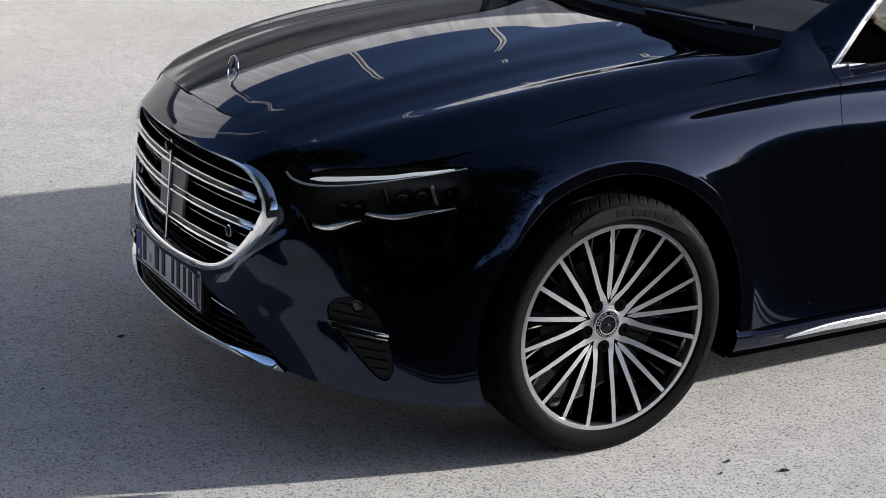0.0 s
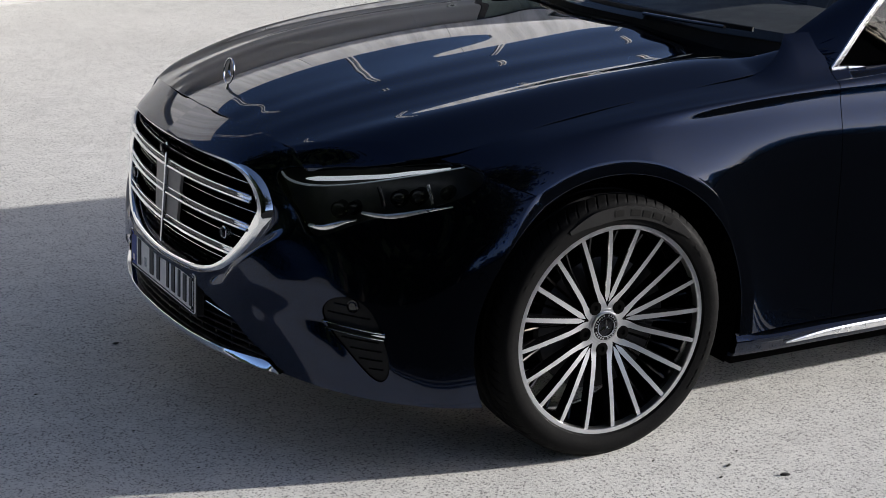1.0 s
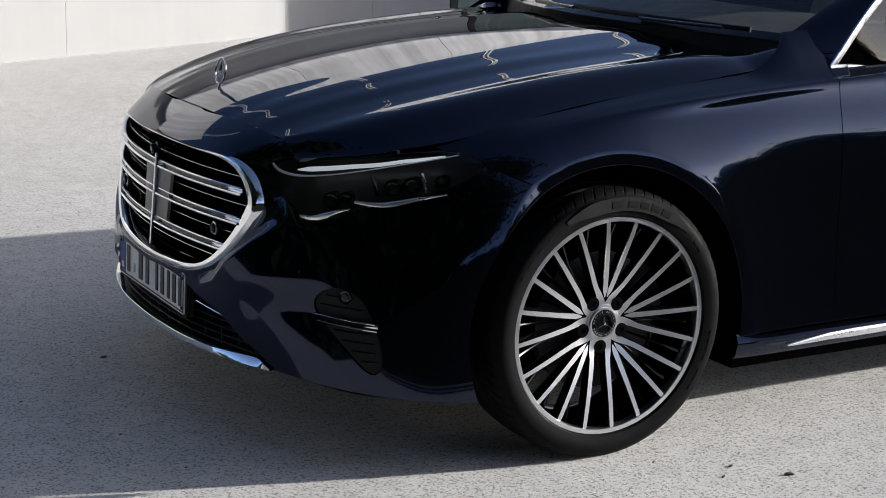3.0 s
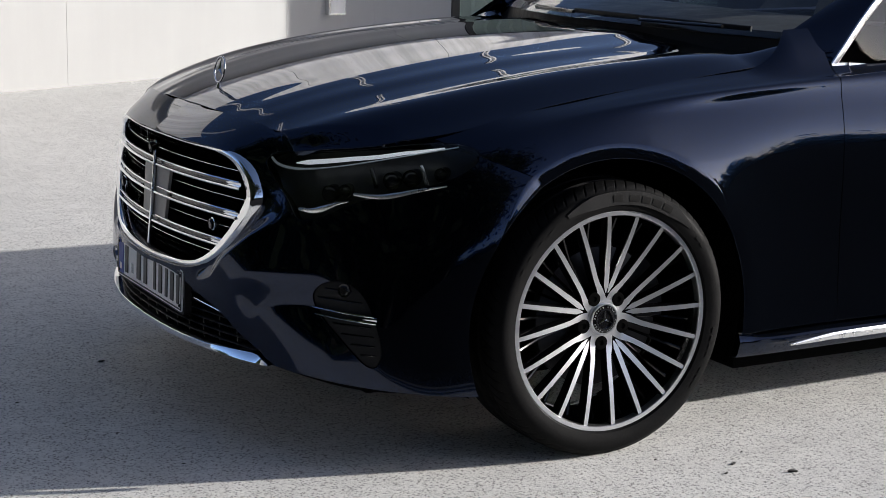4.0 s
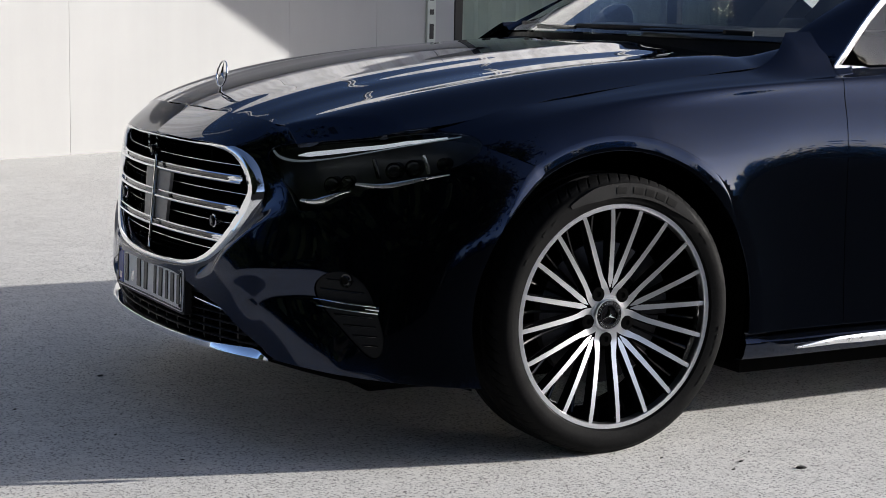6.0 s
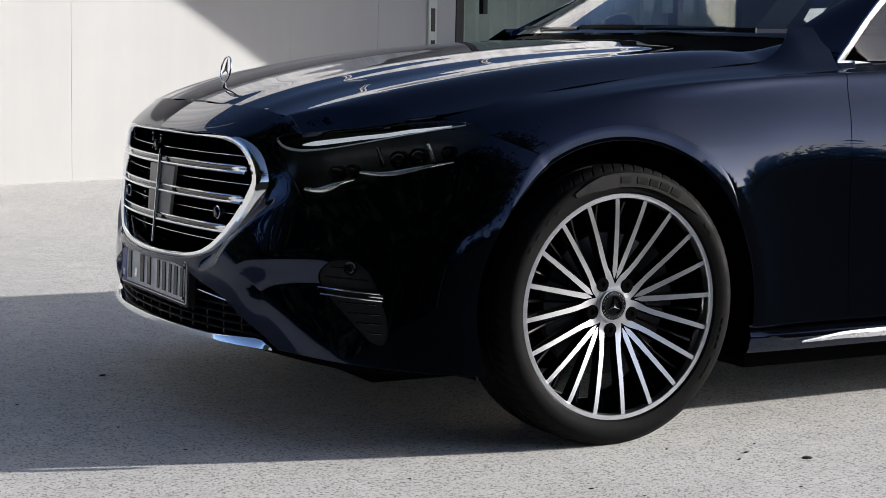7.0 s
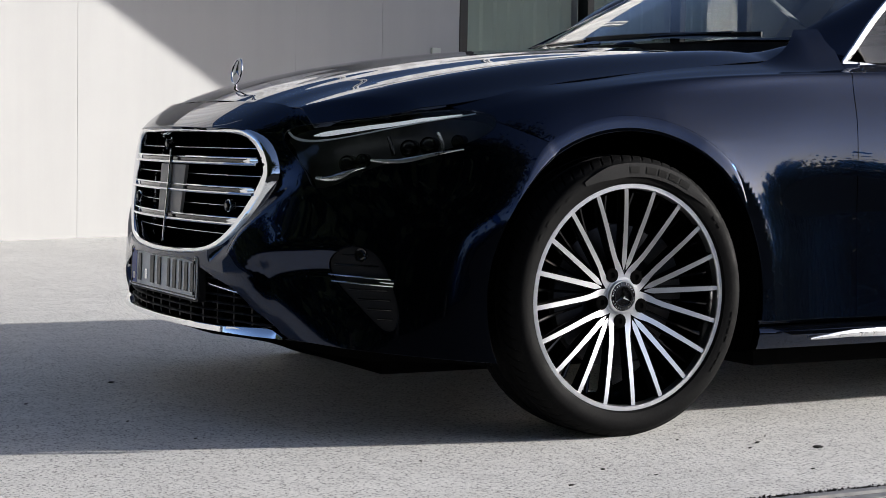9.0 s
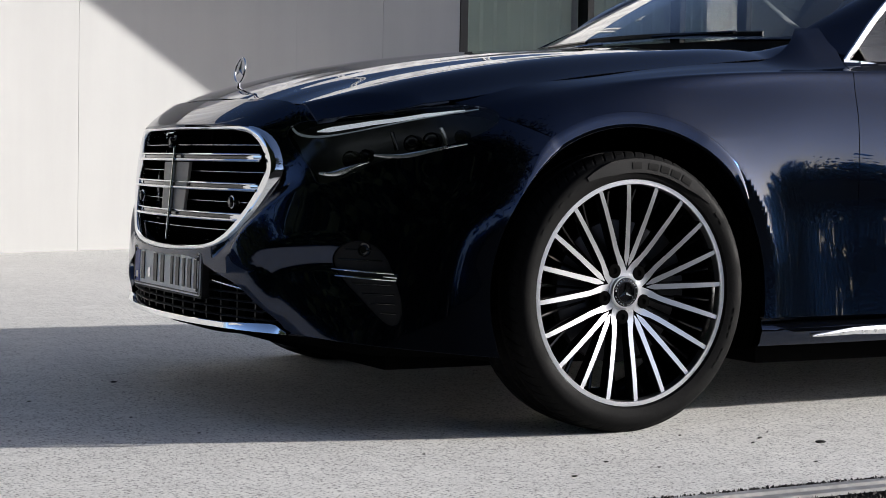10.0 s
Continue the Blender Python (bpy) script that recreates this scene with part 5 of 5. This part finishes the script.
for s in (1, -1):
    bm = bmesh.new()
    low = [(x, -0.822 * s, 0.957 + 0.02 * (x - 0.73)) for x in np.linspace(0.76, 3.0, 30)]
    top = [(x, y * s, z) for x, y, z in ([through_points([(a, b, c - 0.004) for a, b, c in TRIM], 14)[i] for i in range(14)] + [(1.40 + (2.75 - 1.40) * k / 15, -0.705, 1.37 + 0.03 * math.sin(k / 15 * 3.1) - 0.05 * (k / 15) ** 3) for k in range(1, 16)] + [(3.0, -0.80, 1.0)])]
    for i in range(29):
        a, b, c, d = [bm.verts.new(q) for q in (low[i], low[i + 1], top[i + 1], top[i])]
        bm.faces.new((a, b, c, d))
    bmesh.ops.remove_doubles(bm, verts=bm.verts, dist=1e-5)
    part("side_window", bm, DARK_GLASS, car, "dark side window").visible_shadow = False
    bm = bmesh.new()
    tr = through_points(TRIM, 30)
    tube(bm, [(x, y * s, z) for x, y, z in tr], lambda f: round_section(0.021, 0.010, 10, 3), ups=[(0.3, -s, 0.2)] * 30)
    part("window_trim", bm, ALU, car, "bright aluminium window surround")
    bm = bmesh.new()
    tube(bm, [(x, -0.829 * s, 0.950 + 0.018 * (x - 0.75)) for x in np.linspace(0.745, 0.865, 10)], lambda f: round_section(0.020 - 0.014 * f ** 2, 0.010, 10, 3), ups=[(0, -s, 0)] * 10)
    part("window_trim", bm, ALU, car)
    bm = bmesh.new()
    tube(bm, [(x, -0.836 * s, 0.945 + 0.02 * (x - 0.75)) for x in np.linspace(0.86, 2.9, 20)], round_section(0.014, 0.012, 10, 3), ups=[(0, -s, 0)] * 20)
    part("belt_seal", bm, GLOSS, car)
    mirror_thing = empty("door_mirror", None, car)
    bm = bmesh.new()
    bmesh.ops.create_uvsphere(bm, u_segments=28, v_segments=18, radius=1)
    for v in bm.verts:
        v.co = Vector((1.27 + (0.075 if v.co.x < 0 else 0.03) * v.co.x, s * (-0.985 + 0.115 * v.co.y), 1.042 + 0.070 * v.co.z + 0.02 * v.co.y))
    part("mirror_shell", bm, PAINT, mirror_thing)
    bm = bmesh.new()
    tube(bm, [(1.24, -0.83 * s, 0.975), (1.245, -0.88 * s, 0.985), (1.255, -0.93 * s, 1.0)], round_section(0.06, 0.022, 10, 3))
    part("mirror_arm", bm, GLOSS, mirror_thing)
bm = bmesh.new()
NC = 40
rows = []
for dx, dz in ((-0.03, -0.022), (0.004, -0.020), (0.018, -0.012), (0.2, 0.0)):
    row = []
    for y in np.linspace(-0.735, 0.735, NC):
        x = hood_rear(y) + dx if dx < 0.1 else 0.485 + 0.36 * y * y
        z = BONNET.at((hood_rear(y) + 0.80) / 1.5, 1 - abs(y) / 0.84)[0][2] + dz if dx < 0.1 else 1.022 - 0.02 * y * y
        row.append(bm.verts.new((x, y, z)))
    rows.append(row)
for r0, r1 in zip(rows, rows[1:]):
    for j in range(NC - 1):
        bm.faces.new((r0[j], r0[j + 1], r1[j + 1], r1[j]))
part("cowl", bm, BLACK, car, "black plastic cowl under the windscreen")
for y0, y1, dx in ((-0.62, 0.05, 0.0), (0.0, 0.62, 0.015)):
    wiper = empty("wiper", None, car)
    bm = bmesh.new()
    tube(bm, [(0.50 + dx + 0.36 * y * y, y, 1.036 + 0.008 * math.sin(3 * (y - y0))) for y in np.linspace(y0, y1, 16)], round_section(0.010, 0.016, 8, 3))
    part("blade", bm, BLACK, wiper)
    bm = bmesh.new()
    tube(bm, [(0.48 + dx + 0.30 * y * y, y, 1.040) for y in np.linspace(y0 + 0.05, (y0 + y1) / 2, 10)], round_section(0.016, 0.010, 8, 3))
    part("arm", bm, GLOSS, wiper)
# inside
bm = bmesh.new()
rows = [[bm.verts.new((x + 0.18 * y * y, y, z)) for y in np.linspace(-0.70, 0.70, 16)] for x, z in ((0.62, 1.03), (0.80, 1.045), (1.00, 1.05), (1.10, 1.03), (1.12, 0.9), (1.05, 0.5))]
for r0, r1 in zip(rows, rows[1:]):
    for j in range(15):
        bm.faces.new((r0[j], r0[j + 1], r1[j + 1], r1[j]))
part("dashboard", bm, LEATHER, car)
bm = bmesh.new()
SW = pose(1.28, -0.38, 1.0, 0, -62, 0)
tube(bm, [SW @ Vector((0.18 * math.cos(a), 0.185 * math.sin(a), 0)) for a in np.linspace(0, 2 * math.pi, 40, endpoint=False)], round_section(0.028, 0.028, 8), closed=True, ups=[SW.to_3x3() @ Vector((0, 0, 1))] * 40)
part("steering_wheel", bm, LEATHER, car)
for x, z0 in ((1.75, 0.45), (2.65, 0.50)):
    for y in (-0.38, 0.38):
        seat = empty("seat", pose(x, y, z0), car)
        part("cushion", boxed((-0.45, -0.25, 0), (0.1, 0.25, 0.16)), LEATHER, seat, bev=0.04)
        part("backrest", boxed((-0.07, -0.25, 0), (0.07, 0.25, 0.62), pose(0.10, 0, 0.1, 0, 20, 0)), LEATHER, seat, bev=0.05)
        part("headrest", boxed((-0.05, -0.13, 0), (0.05, 0.13, 0.19), pose(0.33, 0, 0.72, 0, 12, 0)), LEATHER, seat, bev=0.04)
part("cabin_floor", boxed((0.7, -0.80, 0.26), (3.4, 0.80, 0.30)), VOID, car)
part("bonnet_lining", boxed((-0.62, -0.62, 0.55), (0.40, 0.62, 0.60)), VOID, car)


# ---------------------------------------------------------------- the place
bm = bmesh.new()
for q in ((-300, -300), (300, -300), (300, 300), (-300, 300)):
    bm.verts.new((*q, 0))
bm.faces.new(bm.verts)
tagged(obj("ground", bm, ASPHALT, smooth=False), "dark coarse asphalt reaching to the horizon", "ground", kind="structure")
bm = boxed((-16.0, -1.478, -0.2), (30, 30, 0.004))
tagged(obj("pavement", bm, GROUND, smooth=False), "pale worn concrete paving with fine dark speckles", "pavement", kind="structure")
bm = boxed((-16.0, -1.672, -0.2), (30, -1.479, 0.0045))
tagged(obj("kerb", bm, GROUND, smooth=False), "pale smooth concrete strip beside the drain", "kerb", kind="structure")


def pebble(x, y, length, seed, mat, name="pebble", label="small dark stone chip lying on the paving"):
    rnd = random.Random(seed)
    bm = bmesh.new()
    bmesh.ops.create_icosphere(bm, subdivisions=2, radius=0.5)
    for v in bm.verts:
        v.co *= 1 + rnd.uniform(-0.22, 0.22)
        v.co = Vector((v.co.x * length, v.co.y * length * 0.45, v.co.z * length * 0.28))
    ob = obj(name, bm, mat)
    ob.matrix_basis = pose(x, y, 0.004 + length * 0.12, 0, 0, rnd.uniform(-30, 30))
    tagged(ob, label, "stone", group="chips on the paving")


for i, (x, y, size) in enumerate(((0.187, -1.181, 0.014), (0.343, -1.241, 0.026), (-0.294, -1.268, 0.013), (-0.878, 0.429, 0.02), (-0.457, -1.392, 0.016), (-0.221, -1.368, 0.009),
                                  (0.09, -1.02, 0.010), (0.25, -1.13, 0.018), (0.33, -1.06, 0.009), (-1.05, -0.25, 0.011), (-1.21, 0.12, 0.012), (-0.98, -0.55, 0.010), (0.15, -1.45, 0.012), (-0.62, -1.02, 0.008))):
    pebble(x, y, size, i, STONE)
rnd = random.Random(21)
verts, faces = [], []
for i in range(2600):
    c = Vector((rnd.uniform(-2.2, 2.2), -1.666 + rnd.gauss(0, 0.006), 0.005))
    s, k = rnd.uniform(0.002, 0.007), len(verts)
    verts += [c + Vector((rnd.uniform(-1, 1), rnd.uniform(-1, 1), 0)) * s for _ in range(3)] + [c + Vector((0, 0, s * 0.9))]
    faces += [(k, k + 1, k + 3), (k + 1, k + 2, k + 3), (k + 2, k, k + 3)]
for i in range(6000):
    c = Vector((rnd.uniform(-1.5, 1.6), -1.765 - abs(rnd.gauss(0, 0.12)), 0.0))
    s, k = rnd.uniform(0.003, 0.008), len(verts)
    verts += [c + Vector((rnd.uniform(-1, 1), rnd.uniform(-1, 1), 0)) * s for _ in range(3)] + [c + Vector((0, 0, s * 0.9))]
    faces += [(k, k + 1, k + 3), (k + 1, k + 2, k + 3), (k + 2, k, k + 3)]
me = bpy.data.meshes.new("grit")
me.from_pydata([tuple(v) for v in verts], [], faces)
me.materials.append(STONE)
tagged(new("grit", me), "dark grit gathered along the drain", "grit", kind="stuff")
# slot drain along the paving's edge
drain = tagged(empty("drain_channel"), "narrow steel slot drain along the paving edge", "drain", kind="structure")
for y0, y1, z in ((-1.700, -1.676, 0.0075), (-1.760, -1.730, 0.0075)):
    part("channel_edge", boxed((-16.0, y0, -0.1), (30, y1, z)), GALV, drain, smooth=False)
part("channel_bed", boxed((-16.0, -1.730, -0.1), (30, -1.700, -0.004)), VOID, drain, smooth=False)

WALL_POSE = pose(0.95, 7.40, 0, 0, 0, 22)


def on_wall(name, lo, hi, mat, parent=None, label="", category="", bev=0.0, kind=""):
    ob = obj(name, boxed(lo, hi), mat, parent, smooth=False, bev=bev)
    if parent is None:
        ob.matrix_basis = WALL_POSE
        tagged(ob, label, category, kind=kind)
    elif label:
        ob["label"] = label
    return ob


JOINT = 0.0015
for i, (u0, u1) in enumerate(((-7.6, -3.7), (-3.7, 0.165), (0.165, 2.34))):
    on_wall("wall_north", (u0 + JOINT, 0, 0), (u1 - JOINT, 0.3, 3.59), CONCRETE, None, "pale smooth concrete wall panel in low sun", "wall", 0.004, "structure")
for i, (u0, u1) in enumerate(((2.34, 3.38), (3.38, 4.41))):
    on_wall("wall_east", (u0 + JOINT, 0.002, 0), (u1 - JOINT, 0.3, 3.59), CONCRETE, None, "pale smooth concrete wall panel in shade", "wall", 0.004, "structure")
on_wall("wall_east", (9.6, 0.002, 0), (16, 0.3, 3.59), CONCRETE, None, "pale smooth concrete wall panel in shade", "wall", 0.004, "structure")
on_wall("wall_back", (-7.6, 0.31, 0), (4.40, 0.5, 3.59), CONCRETE, None, "concrete wall core behind the panels", "wall", 0, "structure")
# glazed entrance
door = tagged(empty("window_1", WALL_POSE), "tall black-framed glass front with pale green blinds", "window", kind="structure")
for u in (4.42, 6.40, 8.1, 9.5):
    part("window_frame", boxed((u, 0.0, 0), (u + 0.105, 0.12, 3.1)), FRAME_BLACK, door, smooth=False, bev=0.004)
part("window_frame", boxed((4.42, 0.002, 3.1), (9.60, 0.118, 3.59)), FRAME_BLACK, door, smooth=False, bev=0.004)
for u0, u1 in ((4.525, 6.40), (6.505, 8.1), (8.205, 9.5)):
    bm = bmesh.new()
    bm.faces.new([bm.verts.new(q) for q in ((u0, 0.058, 0.02), (u1, 0.058, 0.02), (u1, 0.058, 3.1), (u0, 0.058, 3.1))])
    part("pane", bm, WALL_GLASS, door, smooth=False).visible_shadow = False
    n = int((u1 - u0) / 0.20)
    for k in range(n):
        c = u0 + (k + 0.5) * (u1 - u0) / n
        bm = bmesh.new()
        w = (u1 - u0) / n * 0.5
        vs = [[bm.verts.new((c + w * f, 0.22 + 0.02 * math.cos(f * 3.0), z)) for f in (-1, -0.5, 0, 0.5, 1)] for z in (0.03, 3.1)]
        for j in range(4):
            bm.faces.new((vs[0][j], vs[0][j + 1], vs[1][j + 1], vs[1][j]))
        part("blind", bm, CURTAIN, door, "pale green upright blind")
for u in (7.50, 7.86, 8.28):
    part("frosted_bar", boxed((u, 0.046, 1.40), (u + 0.21, 0.052, 1.58)), CURTAIN, door, smooth=False)
part("door_pull", boxed((4.74, -0.05, 1.30), (4.80, 0.0, 1.56)), STEEL, door, smooth=False, bev=0.006)
part("room_back", boxed((4.42, 0.9, 0), (9.6, 1.0, 3.59)), CONCRETE, door, smooth=False)
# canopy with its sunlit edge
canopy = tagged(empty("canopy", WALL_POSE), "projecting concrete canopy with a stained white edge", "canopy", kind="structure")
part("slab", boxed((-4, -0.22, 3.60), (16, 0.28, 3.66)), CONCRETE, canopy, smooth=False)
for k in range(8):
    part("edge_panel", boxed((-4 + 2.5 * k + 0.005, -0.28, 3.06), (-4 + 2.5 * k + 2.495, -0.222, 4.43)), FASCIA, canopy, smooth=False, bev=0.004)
for k in range(7):
    for d in (0.0, 0.09):
        u = -3.6 + 2.6 * k + d
        part("rail_post", boxed((u, -0.27, 4.43), (u + 0.035, -0.23, 5.9)), FASCIA, canopy, smooth=False)
# small things on the wall
lamp = tagged(empty("wall_lamp", WALL_POSE @ pose(2.88, 0, 0.47)), "small recessed box lamp on the concrete wall", "lamp")
part("lamp_box", boxed((-0.10, -0.05, -0.07), (0.10, 0.0, 0.07)), SATIN, lamp, bev=0.006)
part("lamp_glass", boxed((-0.085, -0.054, -0.055), (0.085, -0.048, 0.05)), FASCIA, lamp, bev=0.002)
panelbox = tagged(empty("intercom_panel", WALL_POSE @ pose(4.07, 0, 0.70)), "narrow pale intercom panel with dark slots", "intercom")
part("face_plate", boxed((-0.055, -0.022, 0), (0.055, 0.0, 0.85)), CURTAIN, panelbox, bev=0.004)
for z, hgt in ((0.10, 0.13), (0.31, 0.045), (0.43, 0.20), (0.70, 0.06)):
    part("slot", boxed((-0.026, -0.026, z), (0.026, -0.020, z + hgt)), FRAME_BLACK, panelbox, bev=0.004)

# unseen block, added and shaped to throw the slanting shadow on the wall
SHIFT = Matrix.Translation((3.66 * 2, -1.28 * 2, 0)) @ WALL_POSE
bm = bmesh.new()
poly = [(2.34, 0), (9.9, 0), (9.9, 4.80), (-1.8, 4.80), (0.21, 3.77), (2.34, 2.68)]
f0, f1 = [[bm.verts.new(SHIFT @ Vector((u, d, z))) for u, z in poly] for d in (0, 1.0)]
bm.faces.new(f0)
bm.faces.new(f1[::-1])
for j in range(len(poly)):
    bm.faces.new((f0[j], f1[j], f1[(j + 1) % len(poly)], f0[(j + 1) % len(poly)]))
block = tagged(empty("wall_shade_block"), "unseen pale block added to throw slanting shade on the wall", "building")
# white faces, to throw light back onto the shaded wall
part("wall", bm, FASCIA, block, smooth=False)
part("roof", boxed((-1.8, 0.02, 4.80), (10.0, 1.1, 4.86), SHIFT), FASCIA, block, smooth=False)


# ---------------------------------------------------------------- trees behind the camera
def make_tree(seed, height, spread):
    rnd = random.Random(seed)
    t = empty("tree")
    tagged(t, "dark leafy tree at the edge of the yard", "tree", group="trees round the yard")
    bm = bmesh.new()
    trunk = [(0.15 * math.sin(i * 1.3 + seed) * i / 4, 0.12 * math.cos(i * 1.7 + seed) * i / 4, height * 0.72 * i / 7) for i in range(8)]
    tube(bm, trunk, lambda f: round_section(0.34 * (1 - 0.8 * f), 0.34 * (1 - 0.8 * f), 8), ups=[(1, 0, 0)] * 8)
    ends = []
    for k in range(9):
        f = 0.35 + 0.6 * k / 9
        b = Vector(trunk[int(f * 7)])
        a = rnd.uniform(0, 6.283)
        e = b + Vector((math.cos(a) * spread * rnd.uniform(0.5, 0.9), math.sin(a) * spread * rnd.uniform(0.5, 0.9), height * rnd.uniform(0.08, 0.22)))
        tube(bm, [b, b.lerp(e, 0.5) + Vector((0, 0, 0.15)), e], lambda f: round_section(0.10 * (1 - 0.7 * f), 0.10 * (1 - 0.7 * f), 6), ups=[(0.3, 0.2, 1)] * 3)
        ends += [b.lerp(e, 0.6), e]
    part("trunk", bm, BARK, t)
    ends.append(Vector(trunk[-1]) + Vector((0, 0, height * 0.15)))
    verts, faces = [], []
    for c in ends:
        for _ in range(420):
            d = Vector((rnd.gauss(0, 1), rnd.gauss(0, 1), rnd.gauss(0, 0.8)))
            p = c + d * spread * 0.26
            p.z = max(p.z, 0.5)
            u = Vector((rnd.gauss(0, 1), rnd.gauss(0, 1), rnd.gauss(0, 1))).normalized()
            v = u.orthogonal().normalized()
            s = rnd.uniform(0.10, 0.24)
            k = len(verts)
            verts += [p - u * s, p + v * s * 0.6, p + u * s * 1.2, p - v * s * 0.6]
            faces.append((k, k + 1, k + 2, k + 3))
    me = bpy.data.meshes.new("crown")
    me.from_pydata([tuple(v) for v in verts], [], faces)
    me.materials.append(FOLIAGE)
    new("crown", me).parent = t
    return t


kinds = [make_tree(3, 8.5, 3.0), make_tree(8, 7.2, 2.6), make_tree(15, 9.8, 3.3)]
spots = random.Random(5)
for i in range(62):
    x = -60 + i * 5.0 + spots.uniform(-1.5, 1.5)
    y = -110 + spots.uniform(-6, 6) + 0.0016 * (x - 20) ** 2
    m = pose(x, y, 0, 0, 0, spots.uniform(0, 360))
    if i < 3:
        kinds[i].matrix_basis = m
    else:
        copy_thing(kinds[i % 3], m)
# unseen row ahead of the car, added to darken what the bumper mirrors
for i in range(16):
    copy_thing(kinds[i % 3], pose(-33 - 0.25 * i + spots.uniform(-2, 2), -46 + 4.2 * i, 0, 0, 0, spots.uniform(0, 360)))
# unseen tall stand close behind, on the car's front left, added to darken reflections
for i in range(22):
    a = radians(-94 - 3.1 * i)
    r = (17 if i % 2 else 21) + spots.uniform(-1, 1)
    m = pose(r * math.sin(a), r * math.cos(a) - 1, 0, 0, 0, spots.uniform(0, 360)) @ Matrix.Scale(spots.uniform(2.1, 2.6), 4)
    copy_thing(kinds[i % 3], m)
rnd = random.Random(9)
verts, faces = [], []
for i in range(52000):
    x = rnd.uniform(-64, 252)
    y = -112 + rnd.gauss(0, 2) + 0.0016 * (x - 20) ** 2
    z = abs(rnd.gauss(0, 2.6)) + 0.1
    u = Vector((rnd.gauss(0, 1), rnd.gauss(0, 1), rnd.gauss(0, 1))).normalized()
    v = u.orthogonal().normalized()
    if i % 5 == 0:
        x, y = -33 + rnd.gauss(0, 1.5), rnd.uniform(-52, 22)
    elif i % 5 == 1:
        a, r = radians(rnd.uniform(-162, -92)), 19 + rnd.gauss(0, 1.5)
        x, y, z = r * math.sin(a), r * math.cos(a) - 1, z * 1.6
    p, s, k = Vector((x, y, z)), rnd.uniform(0.32, 0.65), len(verts)
    verts += [p - u * s, p + v * s * 0.6, p + u * s, p - v * s * 0.6]
    faces.append((k, k + 1, k + 2, k + 3))
me = bpy.data.meshes.new("undergrowth")
me.from_pydata([tuple(v) for v in verts], [], faces)
me.materials.append(FOLIAGE)
tagged(new("undergrowth", me), "dense dark undergrowth beneath the trees", "bushes", kind="stuff")
